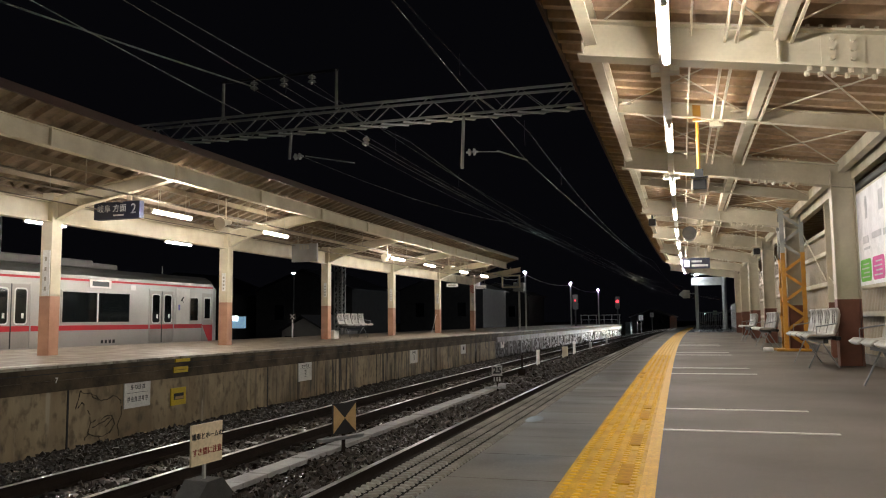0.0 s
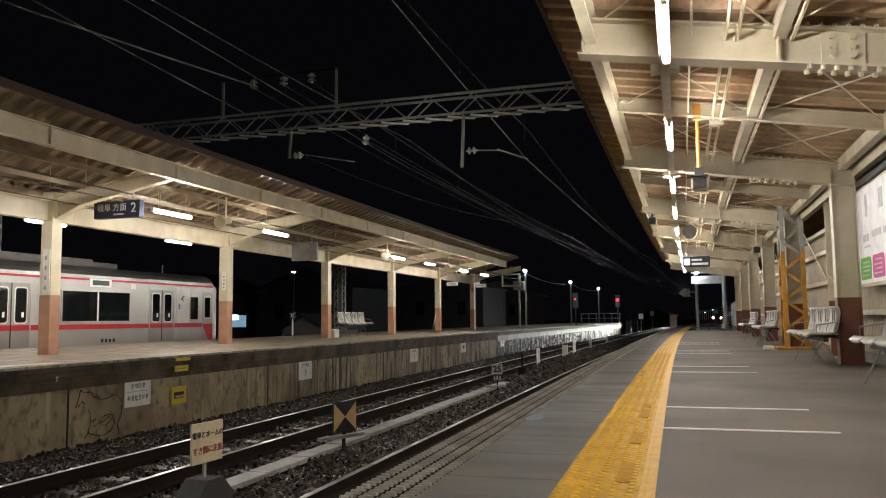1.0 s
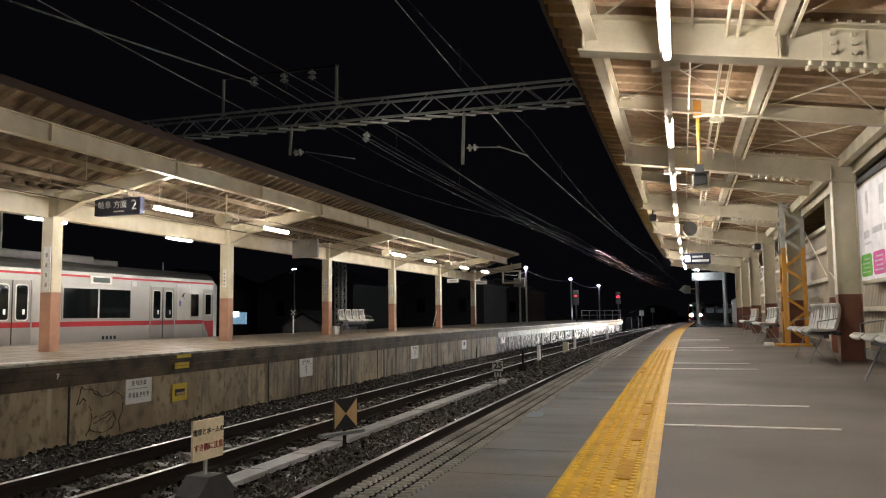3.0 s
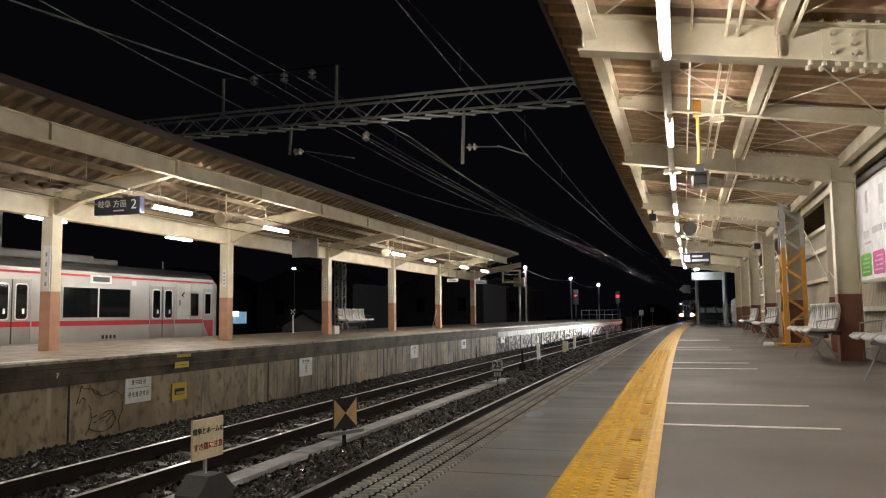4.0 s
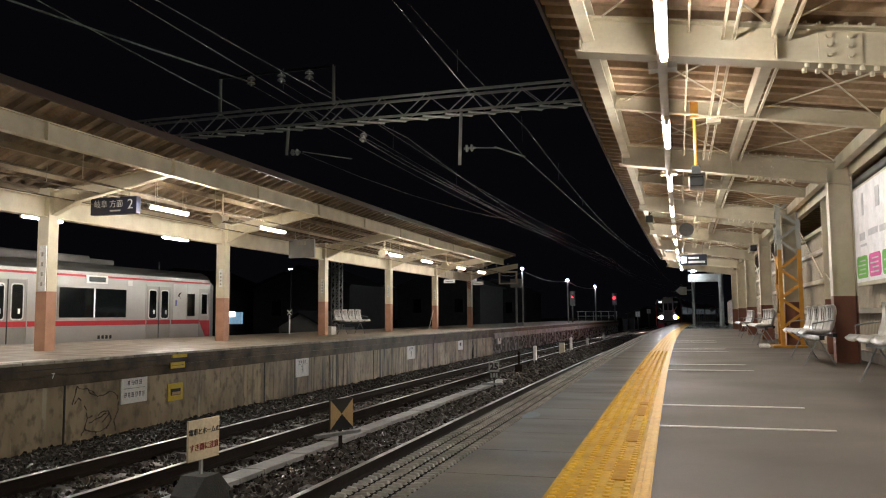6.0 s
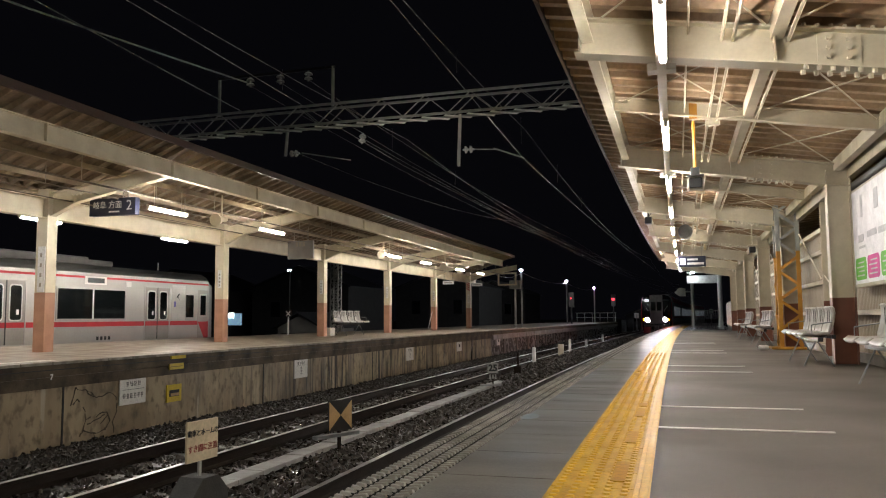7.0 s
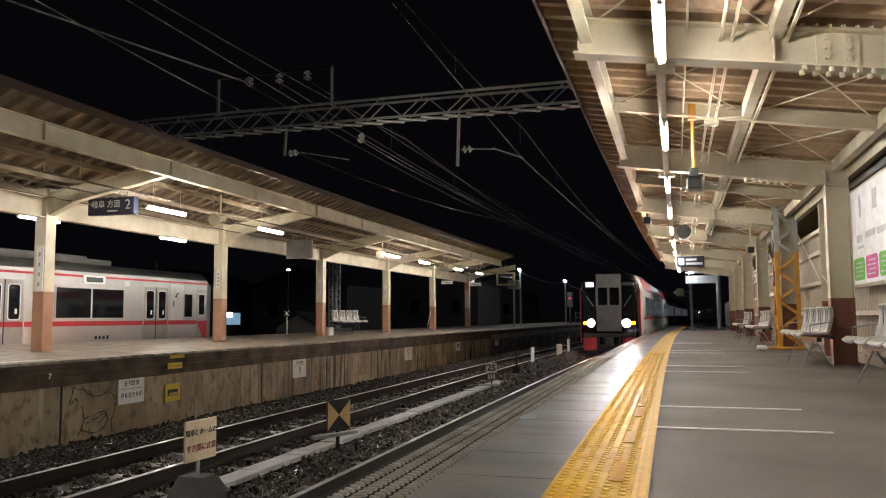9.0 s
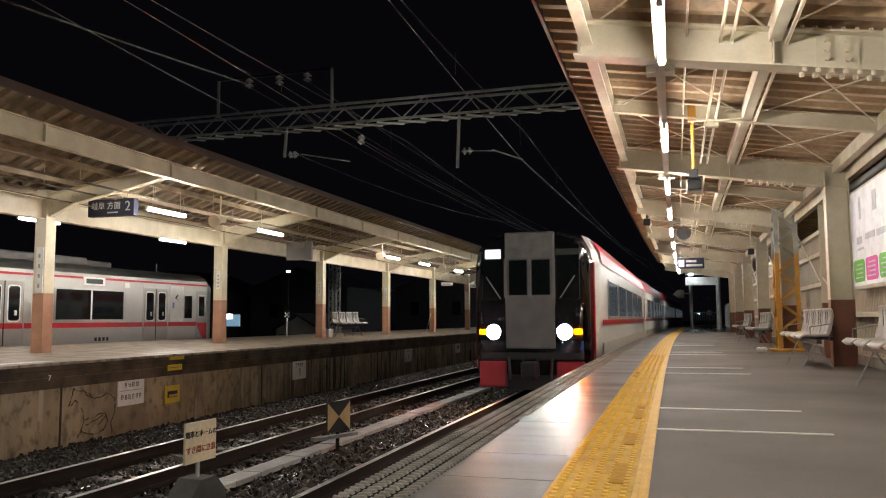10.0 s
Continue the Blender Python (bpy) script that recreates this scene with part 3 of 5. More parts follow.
for s in BAYS:
    t = thing("wall_post", spot(2.52, s + 2.5), "cream intermediate wall post with a brown foot", "post", "wall posts")
    part("shaft", prism([(y, x) for x, y in hsec(.05, .07, .01)], .93, 2.68), M["cream"], t)
    part("painted_foot", prism([(y, x) for x, y in hsec(.05, .07, .01)], 0, .93), M["brown"], t)
    if s < 9:
        continue
    part("brace", rod((-.08, .1, 1.3), (-.1, 2.3, 2.3), .012, 6), M["cream"], t)
    part("lower_brace", rod((-.08, -.2, 1.35), (-.1, -2.1, .8), .01, 6), M["cream"], t)

# lamps
def tube_lamp(m, group, r=.03, mt="tube"):
    t = thing("fluorescent_lamp", m, "lit white fluorescent tube on a slim cream batten", "lamp", group)
    part("batten", B((-.03, .03, -.66, .66, .028, .06)), M["cream"], t)
    for q in (-.45, .45):
        part("hanger", rod((0, q, .05), (0, q, .5), .006, 6), M["cream"], t)
    for q in (-.63, .63):
        part("lampholder", B((-.022, .022, q - .02, q + .02, -.03, .03)), M["cream"], t)
    # radius is wider than a real tube, the surrounding glow is put into the shape
    part("tube", rod((0, -.6, 0), (0, .6, 0), r, 10), M[mt], t, "glowing white tube")
    return t


l0 = tube_lamp(spot(.0, 2.28, 2.72), "near platform lamps")
for i in range(1, 11):
    copy_thing(l0, spot(-.004 * i, 2.28 + 3.42 * i, 2.72))

# ---------- island roof ----------
FB = [12.87 + 6.325 * i for i in range(-2, 6)]
FX = -12.24


def froof_z(X):
    return 3.36 + .155 * abs(X - FX)


bm = ribbed(-8.7, FX, froof_z, -6, 41.2, .33, .075, 45.2)
fc = solo("ceiling", bm, M["roofing_old"], I4, "brown ribbed roof deck of the island platform", kind="structure")
part("roof_half", ribbed(FX, -15.8, froof_z, -6, 45.2, .33, .075), M["roofing_old"], fc)
part("roof_top", sweep([(-8.68, froof_z(-8.68) + .09), (FX, 3.46), (-15.8, froof_z(-15.8) + .09), (-15.8, froof_z(-15.8) + .12), (FX, 3.5), (-8.68, froof_z(-8.68) + .12)], -6, 41.2), M["roofout"], fc)
part("roof_edge", sweep(rect(-8.72, -8.67, froof_z(-8.7) - .01, froof_z(-8.7) + .12), -6, 41.2), M["roofout"], fc)
ff = thing("roof_frame", I4, "cream steel girders and purlins of the island roof", "roof frame")
for X in (-9.3, -15.2):
    part("eave_girder", sweep([(X - .07, 3.44), (X + .07, 3.44), (X + .07, 3.458), (X + .012, 3.458), (X + .012, 3.742), (X + .07, 3.742), (X + .07, 3.76), (X - .07, 3.76), (X - .07, 3.742), (X - .012, 3.742), (X - .012, 3.458), (X - .07, 3.458)], -6, 41.0), M["cream2"], ff)
    for i in range(14):
        part("girder_stiffener", B((-.07, .07, -.012, .012, 3.458, 3.742)), M["cream2"], ff).matrix_world = spot(X, -2.97 + i * 3.1625)
for X in (-10.5, -11.4, -13.1, -14.2):
    part("purlin", sweep(rect(X - .03, X + .03, froof_z(X) - .11, froof_z(X) - .004), -6, 41.5), M["purlin_old"], ff)
part("valley_beam", sweep([(FX - .1, 2.76), (FX + .1, 2.76), (FX + .1, 2.78), (FX + .012, 2.78), (FX + .012, 3.16), (FX + .1, 3.16), (FX + .1, 3.18), (FX - .1, 3.18), (FX - .1, 3.16), (FX - .012, 3.16), (FX - .012, 2.78), (FX - .1, 2.78)], -6, 46), M["cream2"], ff)


def fcol(s):
    t = thing("platform_column", spot(FX, s, .064), "cream steel column with terracotta painted foot", "column", "island platform columns")
    for nm, z0, z1, mt in (("shaft", 1.19, 3.3, M["cream2"]), ("painted_foot", 0, 1.19, M["terracotta"])):
        part(nm, B((-.135, .135, -.135, .135, z0, z1), bevel=.008), mt, t)
    for sx in (-1, 1):
        poly = [(sx * .1, 2.75), (sx * .75, 3.02), (sx * 2.92, 3.42), (sx * 2.92, 3.64), (sx * .1, 3.2)]
        part("bracket_web", plate(poly, -.008, .008), M["cream2"], t)
        part("bracket_flange", plate([poly[0], poly[1], poly[2], (sx * 2.92, 3.4), (sx * .75, 3.0), (sx * .1, 2.73)], -.08, .08), M["cream2"], t)
        part("bracket_cap", plate([(sx * .1, 3.2), (sx * 2.92, 3.64), (sx * 2.92, 3.66), (sx * .1, 3.22)], -.08, .08), M["cream2"], t)
        for k in range(3):
            for kk in range(2):
                x = sx * (.62 + k * .1)
                part("bolt", rod((x, -.04, 3.06 + kk * .1), (x, -.008, 3.06 + kk * .1), .016, 6), M["cream2"], t)
    return t


f0 = fcol(FB[0])
for s in FB[1:]:
    copy_thing(f0, spot(FX, s, .064))
g0 = tube_lamp(spot(-9.9, 13.6, 2.9), "island lamps", r=.035, mt="tube_far")
# -2.0, 3.0 and 7.4 are out of view, added to brighten the near girder
for q in (-2.0, 3.0, 7.4, 17.55, 26.2, 29.7, 34.5, 38.1):
    copy_thing(g0, spot(-9.75, q, 2.9))
for i in range(-3, 2):
    copy_thing(g0, spot(-14.4, 14.9 + 5.05 * i, 3.08))
# ---------- floor of the near platform ----------
strip = thing("platform_edging", I4, "ribbed anti-slip edging blocks, wet grey", "edging")
me = None
for i in range(118):
    s = -7 + i * .63
    if me is None:
        # block is near-black, so the gaps between the paler studs read dark
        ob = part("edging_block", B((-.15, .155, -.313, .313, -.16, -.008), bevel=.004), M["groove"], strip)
        me = ob.data
    else:
        ob = new("edging_block", me)
        ob.parent = strip
    ob.matrix_local = spot(EDGE + .145, s)
# rows of skewed studs, which read as plain ribs further off
bm = bmesh.new()
for k in range(4):
    X = EDGE + .031 + k * .076
    for i in range(200):
        s = 2.2 + i * .056 + (.028 if k % 2 else 0)
        x, y, a = at(X, s)
        sk = .012 if k % 2 else -.012
        lo = [bm.verts.new((x + u, y + v + sk * (u / .024), -.012)) for u, v in ((-.028, -.017), (.028, -.017), (.028, .017), (-.028, .017))]
        hi = [bm.verts.new((x + u, y + v + sk * (u / .024), .004)) for u, v in ((-.021, -.009), (.021, -.009), (.021, .009), (-.021, .009))]
        bm.faces.new(hi)
        for q in range(4):
            bm.faces.new((lo[q], lo[(q + 1) % 4], hi[(q + 1) % 4], hi[q]))
    sweep([(X - .02, -.012), (X - .017, .002), (X + .017, .002), (X + .02, -.012)], 13.4, 66, bm=bm)
    sweep([(X - .02, -.012), (X - .017, .002), (X + .017, .002), (X + .02, -.012)], -7, 2.15, bm=bm)
tagged(part("stud_pattern", bm, M["edge"], strip), "small skewed studs in rows", kind="stuff")

me = None
for i in range(113):
    if me is None:
        ob = part("paving_slab", B((-.253, .253, -.313, .313, -.045, 0), bevel=.003), M["wet"], near)
        me = ob.data
    else:
        ob = new("paving_slab", me)
        ob.parent = near
    ob.matrix_local = spot(-.745, -7 + i * .63, -.002) @ Matrix.Rotation(random.uniform(-.002, .002), 4, "X") @ Matrix.Rotation(random.uniform(-.002, .002), 4, "Y")

# irregular flat patch of pale blue lying on the slabs
bm = bmesh.new()
r_ = random.Random(8)
bm.faces.new([bm.verts.new((.075 * math.cos(a) * r_.uniform(.75, 1.15), .17 * math.sin(a) * r_.uniform(.75, 1.15), .0015)) for a in [k * math.pi / 8 for k in range(16)]])
solo("paint_spot", bm, M["bluespot"], spot(-.965, 5.44, .001), "faint pale blue spot on the wet slabs", "stain")

tac = thing("tactile_paving", I4, "yellow tactile warning tiles with worn pale line", "tactile paving")
near_me = far_me = None
for i in range(-22, 180):
    s = .4 + i * .335
    first = False
    if i < 45:
        if near_me is None:
            bm = B((-.1645, .1645, -.1645, .1645, -.05, .002))
            for a in range(5):
                for b in range(5):
                    x, y = -.132 + a * .066, -.132 + b * .066
                    r = bmesh.ops.create_cone(bm, cap_ends=True, segments=8, radius1=.02, radius2=.014, depth=.007, matrix=Matrix.Translation((x, y, .004)))
                    for f in {f for v in r["verts"] for f in v.link_faces}:
                        f.material_index = 1
            ob = part("tactile_tile", bm, (M["tactile"], M["tactile_pale"]), tac)
            near_me = ob.data
        else:
            ob = new("tactile_tile", near_me)
            ob.parent = tac
    else:
        if far_me is None:
            bm = B((-.165, .165, -.165, .165, -.05, .002))
            for a in range(5):
                x = -.132 + a * .066
                k = len(bm.faces)
                B((x - .014, x + .014, -.16, .16, -.004, .007), bm=bm)
                bm.faces.ensure_lookup_table()
                for f in bm.faces[k:]:
                    f.material_index = 1
            ob = part("tactile_tile", bm, (M["tactile"], M["tactile_pale"]), tac)
            far_me = ob.data
        else:
            ob = new("tactile_tile", far_me)
            ob.parent = tac
    ob.matrix_local = spot(-.327, s, random.uniform(-.001, .001))
for x in (-.148, -.115):
    part("line_bar", sweep([(x - .012, -.03), (x - .008, .006), (x + .008, .006), (x + .012, -.03)], -7, 60), M["tactile_pale"], tac, "pale raised bar")
part("line_bed", sweep(rect(-.162, -.1, -.03, .001), -7, 60), M["tactile_pale"], tac)
for s, l in ((3.6, .45), (4.62, .43), (5.8, .5), (6.3, .2), (9.6, .3), (10.2, .3)):
    part("worn_patch", B((-.03, .03, -l / 2, l / 2, -.004, .0085)), M["worn"], tac, "dirty worn patch").matrix_local = spot(-.235 if s < 9 else -.44, s)

for s in (5.12, 6.31, 10.3, 11.47, 15.5, 16.65, 20.7, 21.85):
    solo("floor_marking", B((-.5, .5, -.02, .02, -.005, .001)), M["white_line"], spot(.4, s), "white painted queue line on asphalt", "marking", "queue lines")

# ---------- roof details ----------
for i, s in enumerate(BAYS[:-1]):
    t = thing("roof_rafter", spot(0, s + 2.68), "light cream rafter under the roof deck with tie rods", "rafter", "roof rafters")
    a, b = (-.6, roof_z(-.6) - .11), (2.25, roof_z(2.25) - .11)
    part("rafter_beam", ibeam((a[0], 0, a[1]), (b[0], 0, b[1]), .1, .17), M["cream"], t)
    for k, (x0, y0, x1, y1) in enumerate(((-.5, -.1, .8, -2.5), (-.5, -2.5, .8, -.1), (-.5, .1, .8, 2.5), (.8, .1, -.5, 2.5), (1.0, -.1, 2.2, -2.4), (1.0, -2.4, 2.2, -.1), (1.0, .1, 2.2, 2.4), (1.0, 2.4, 2.2, .1))):
        part("tie_rod", rod((x0, y0, roof_z(x0) - .1), (x1, y1, roof_z(x1) - .1), .009, 6), M["cream"], t)
    for x, y in ((-.5, -.12), (-.5, .12), (.75, -.12), (.75, .12)):
        part("gusset", B((-.07, .07, -.05, .05, -.006, .006), m=Matrix.Translation((x, y, roof_z(x) - .1)) @ Matrix.Rotation(.5, 4, "Z")), M["cream"], t)

duct = thing("lamp_trunking", I4, "grey-cream cable trunking carrying the lamps", "trunking")
part("channel", sweep(rect(-.06, .02, 2.785, 2.82), -6, 37), M["trunk"], duct)
for i in range(8):
    q = BAYS[i] + .12
    part("clamp", B((-.12, .12, -.07, .07, 2.81, 2.88)), M["trunk"], duct).matrix_local = spot(-.02, q)
pipes = thing("conduit_run", I4, "cream conduits clipped under the roof", "conduit")
for X, dz, r in ((.2, .15, .011), (.47, .19, .016), (.56, .19, .016), (.985, .17, .018)):
    wire([(X, -5, roof_z(X) - dz), (X, 39, roof_z(X) - dz)], r, "conduit", M["cream"], "", parent=pipes)
for s in BAYS[:-1]:
    part("junction_box", B((-.08, .08, -.05, .05, -.04, .04), bevel=.008), M["cream"], pipes).matrix_local = spot(.52, s + 2.83, roof_z(.56) - .2)
    part("pipe_clip", B((-.35, .4, -.015, .015, -.012, .0)), M["cream"], pipes).matrix_local = spot(.6, s + 2.58, roof_z(.6) - .2)

# lamp-post style hanging box on an orange pole
t = thing("monitor_box", spot(.3, 9.5), "small black-faced box hung on an orange pole", "monitor")
part("bracket", B((-.045, .045, -.02, .02, 2.98, 3.2)), M["orange"], t)
part("pole", rod((0, 0, 2.42), (0, 0, 3.0), .02, 10), M["orange"], t, "orange painted pole")
part("neck", B((-.05, .05, -.03, .03, 2.29, 2.42), bevel=.008), M["holder"], t)
part("case", B((-.09, .09, -.09, .09, 2.15, 2.3), bevel=.02), M["trunk"], t)
part("screen", B((-.075, .075, -.104, -.086, 2.165, 2.285), bevel=.01), M["holder"], t)
part("sun_hood", B((-.095, .095, -.15, -.06, 2.3, 2.312)), M["holder"], t)

t = thing("clock_speaker", spot(.27, 21.1), "round grey loudspeaker hung below the roof", "speaker")
part("drum", rod((0, -.12, 2.87), (0, .12, 2.85), .18, 20), M["train_greyl"], t)
part("stem", rod((0, 0, 3.0), (0, 0, 3.25), .015), M["trunk"], t)
t = thing("security_camera", spot(-.55, 18.6), "black security camera hung at the roof edge", "camera unit")
part("case", B((-.08, .08, -.12, .12, 2.82, 2.98), bevel=.02), M["holder"], t)
part("bracket", rod((0, 0, 2.97), (0, 0, 3.32), .02), M["holder"], t)
part("cable", rod((0, 0, 3.0), (.25, .1, 3.25), .008), M["holder"], t)
t = thing("security_camera", spot(1.75, 19.6), "small black camera hung on a cream stem", "camera unit")
part("case", B((-.07, .07, -.1, .1, 2.16, 2.3), bevel=.02), M["holder"], t)
part("bracket", rod((0, 0, 2.29), (0, 0, 3.0), .015), M["cream"], t)
part("hood", B((-.1, .1, -.13, .13, 2.3, 2.34), bevel=.01), M["cream"], t)

# hanging direction sign
t = thing("platform_sign", spot(.45, 26.2), "navy hanging direction sign with white lettering", "sign")
part("board", B((-.42, .42, -.06, .06, 2.26, 2.6), bevel=.006), M["navy"], t)
part("number_field", B((-.36, -.2, -.066, -.058, 2.33, 2.53)), M["marker"], t)
text("number", "3", .2, M["navy"], t, Matrix.Translation((-.28, -.068, 2.43)))
for z, a, b, hh in ((2.49, -.14, .18, .06), (2.36, -.14, .36, .07)):
    part("lettering_bar", B((a, b, -.066, -.06, z - hh / 2, z + hh / 2)), M["pale"], t)
for x in (-.3, .3):
    part("hanger", rod((x, 0, 2.6), (x, 0, 3.2), .012), M["trunk"], t)

# lattice mast of the gantry, through the near platform
def lattice(name, m, w, d, z0, zc, z1, label, group=""):
    t = thing(name, m, label, "mast", group)
    for sx in (-1, 1):
        for sy in (-1, 1):
            x, y = sx * w / 2, sy * d / 2
            for nm, a, b, mt in (("painted_leg", z0, zc, M["orange"]), ("leg", zc, z1, M["mast"])):
                if b > a:
                    part(nm, B((min(x, x - sx * .075), max(x, x - sx * .075), y - .006, y + .006, a, b), (x - .006, x + .006, min(y, y - sy * .075), max(y, y - sy * .075), a, b)), mt, t)
    n = int((z1 - z0) / .3)
    for i in range(n):
        a, b = z0 + .1 + i * .3, z0 + .1 + (i + 1) * .3
        mt = M["orange"] if b < zc else M["mast"]
        f = 1 if i % 2 else -1
        for sy in (-1, 1):
            part("lacing", bar((-f * w / 2 * .9, sy * (d / 2 - .008), a), (f * w / 2 * .9, sy * (d / 2 - .008), b), .006, .055), mt, t)
        for sx in (-1, 1):
            part("lacing", bar((sx * (w / 2 - .008), -f * d / 2 * .9, a), (sx * (w / 2 - .008), f * d / 2 * .9, b), .055, .006), mt, t)
    return t


lattice("lattice_mast", spot(2.24, 17.55), .44, .5, 0, 2.0, 6.1, "lattice steel mast, orange below and grey above", "gantry masts")
solo("mast_footing", B((-.35, .3, -.36, .36, 0, .05), bevel=.015), M["orange"], spot(2.2, 17.55), "low orange base plate round the mast", "base plate")
solo("sandbag", B((-.1, .1, -.07, .07, 0, .09), bevel=.035), M["sign_white"], spot(1.68, 17.1), "small pale sandbag on the asphalt", "sandbag")


# ---------- benches ----------
def shell(x0, zs, zb, width):
    """A curved seat shell: seat pad and back in one bent sheet, facing -x."""
    prof = [(-.40, zs - .03), (-.36, zs), (-.2, zs - .012), (-.08, zs + .0), (-.02, zs + .06), (.01, zs + .16), (.03, zs + .28), (.02, zs + .35), (.0, zs + .375)]
    bm = bmesh.new()
    rows = []
    for k in range(7):
        v = (k / 6 - .5)
        ring = []
        for i, (x, z) in enumerate(prof):
            wv = width * (1 if i < 6 else 1 - .12 * (i - 5) / 3 - .0)
            bow = -.05 * (abs(2 * v) ** 2.5) if i >= 4 else 0
            lift = .012 * (abs(2 * v) ** 2) if i < 4 else 0
            ring.append(bm.verts.new((x + bow, v * wv, z + lift)))
        rows.append(ring)
    for a, b in zip(rows, rows[1:]):
        for i in range(len(prof) - 1):
            bm.faces.new((a[i], a[i + 1], b[i + 1], b[i]))
    bmesh.ops.recalc_face_normals(bm, faces=bm.faces[:])
    r = bmesh.ops.solidify(bm, geom=bm.faces[:], thickness=.03)
    for f in bm.faces:
        f.smooth = True
    return bm


def bench(m, label, group, n=4, pitch=.56):
    t = thing("platform_bench", m, label, "bench", group)
    L = n * pitch
    me = None
    for i in range(n):
        y = -L / 2 + pitch * (i + .5)
        if me is None:
            ob = part("seat", shell(0, .43, .8, pitch * .88), M["seat"], t, "pale moulded seat shell with slots")
            me = ob.data
        else:
            ob = new("seat", me)
            ob.parent = t
        ob.location = (0, y, 0)
        for k in range(-2, 3):
            part("slot", B((-.002, .004, -.006, .006, -.1, .1), m=Matrix.Translation((-.012 - .012 * abs(k), y + k * .075, .66))), M["seat_dark"], t)
    part("beam", B((-.22, -.16, -L / 2 + .05, L / 2 - .05, .34, .395)), M["holder"], t)
    part("rear_beam", B((-.06, -.01, -L / 2 + .05, L / 2 - .05, .38, .43)), M["holder"], t)
    for y in (-L / 2 + .4, L / 2 - .4):
        part("leg", rod((-.19, y, .36), (-.36, y, 0), .010), M["steel"], t)
        part("leg", rod((-.19, y, .36), (.02, y, 0), .010), M["steel"], t)
        part("crossbar", rod((-.2, y, .37), (-.03, y, .4), .010), M["steel"], t)
    for y in (-L / 2, L / 2):
        part("armrest", rod((-.3, y, .44), (-.3, y, .56), .006), M["steel"], t)
        part("arm_pad", rod((-.3, y, .56), (-.05, y, .6), .008), M["steel"], t)
    return t


b0 = bench(spot(2.02, 12.3), "moulded grey four-seat bench against the wall", "near platform benches")
copy_thing(b0, spot(2.02, 19.3))
copy_thing(b0, spot(2.12, 8.0))
copy_thing(b0, spot(2.02, 24.7))
ib = bench(spot(-12.1, 27.2, .064, 180), "pale moulded four-seat bench on the island", "island benches")
ib.scale = (1.15, 1.1, 1.15)
solo("litter_box", B((-.25, .25, -.2, .2, 0, .3), bevel=.02), M["sign_white"], spot(-12.3, 26.0, .064), "small white box beside the bench", "box")

# ---------- lit poster board ----------
t = thing("poster_board", spot(2.53, 9.12), "large white wall poster board with green and pink panels", "poster")
part("frame", B((-.05, .02, -3.1, 3.1, 1.06, 2.44), bevel=.01), M["cream"], t)
part("sheet", B((-.058, -.049, -3.06, 3.06, 1.11, 2.4)), M["poster"], t)
part("top_hood", B((-.08, .03, -3.1, 3.12, 2.45, 2.54), bevel=.02), M["holder"], t, "black roller hood")
for y, nm in ((2.68, "green"), (1.98, "pink"), (1.28, "green"), (.58, "pink")):
    part("print_panel", rounded(y - .31, y + .31, 1.16, 1.46, .07, -.062, -.057), M[nm], t)
    for k in range(4):
        part("lettering_bar", B((-.065, -.06, y - .2, y + .22 - .1 * (k % 2), 1.21 + k * .058, 1.228 + k * .058)), M["faint"], t)
for y, z, w, hh in ((2.6, 1.72, .3, .1), (2.0, 1.74, .5, .08), (2.55, 1.6, .35, .03), (2.5, 2.15, .1, .3), (1.4, 1.73, .5, .08), (1.7, 2.15, .2, .25)):
    part("print_bar", B((-.062, -.057, y - w / 2, y + w / 2, z - hh / 2, z + hh / 2)), M["faint"], t)

# ---------- open end of the near platform ----------
def post(X, s, z0, z1, r, name, label, group, mt):
    t = thing(name, spot(X, s, z0), label, "post", group)
    part("shaft", rod((0, 0, 0), (0, 0, z1 - z0), r, 12), M[mt], t)
    part("base", rod((0, 0, 0), (0, 0, .05), r * 1.6, 12), M[mt], t)
    return t


post(.25, 56, 0, 3.4, .11, "platform_post", "pale round post at the open platform end", "end posts", "mast")
post(1.95, 52, 0, 3.6, .14, "platform_post", "pale round post at the open platform end", "end posts", "mast")
t = thing("end_sign", spot(1.0, 52), "pale grey overhead sign board at the platform end", "sign")
part("board", B((-1.0, .85, -.05, .05, 2.75, 3.25), bevel=.01), M["mast"], t)
part("hanger", rod((-.8, 0, 3.2), (-.8, 0, 3.45), .03), M["mast"], t)
part("arm", rod((-1.0, 0, 3.45), (.95, 0, 3.45), .05), M["mast"], t)
part("lamp_arm", rod((-.66, 0, 3.45), (-.66, -1.0, 3.45), .03), M["mast"], t)
part("lamp_head", B((-.78, -.55, -1.0, -.8, 3.34, 3.42), bevel=.02), M["led_end"], t, "bright white lamp head")
t = thing("number_board", spot(-.55, 54), "white hexagonal marker board on a post", "sign")
part("board", plate([(-.3, 2.25), (0, 2.55), (.4, 2.5), (.4, 2.0), (.0, 2.0)], -.03, .03), M["mast"], t)
part("arm", rod((.3, 0, 2.3), (.85, 0, 2.3), .03), M["mast"], t)
part("stem", rod((.85, 0, 0), (.85, 0, 2.5), .05), M["mast"], t)
fence = thing("end_fence", spot(2.35, 47), "pale panel fence along the open platform", "fence")
for i in range(7):
    part("panel", B((-.02, .02, i * 1.6 - 5, i * 1.6 - 3.46, .15, 1.45)), M["sign_white"], fence)
    part("post", B((-.03, .03, i * 1.6 - 5.06, i * 1.6 - 5.0, 0, 1.5)), M["mast"], fence)
gate = thing("end_railing", spot(1.1, 62), "grey pipe railing across the platform end", "railing")
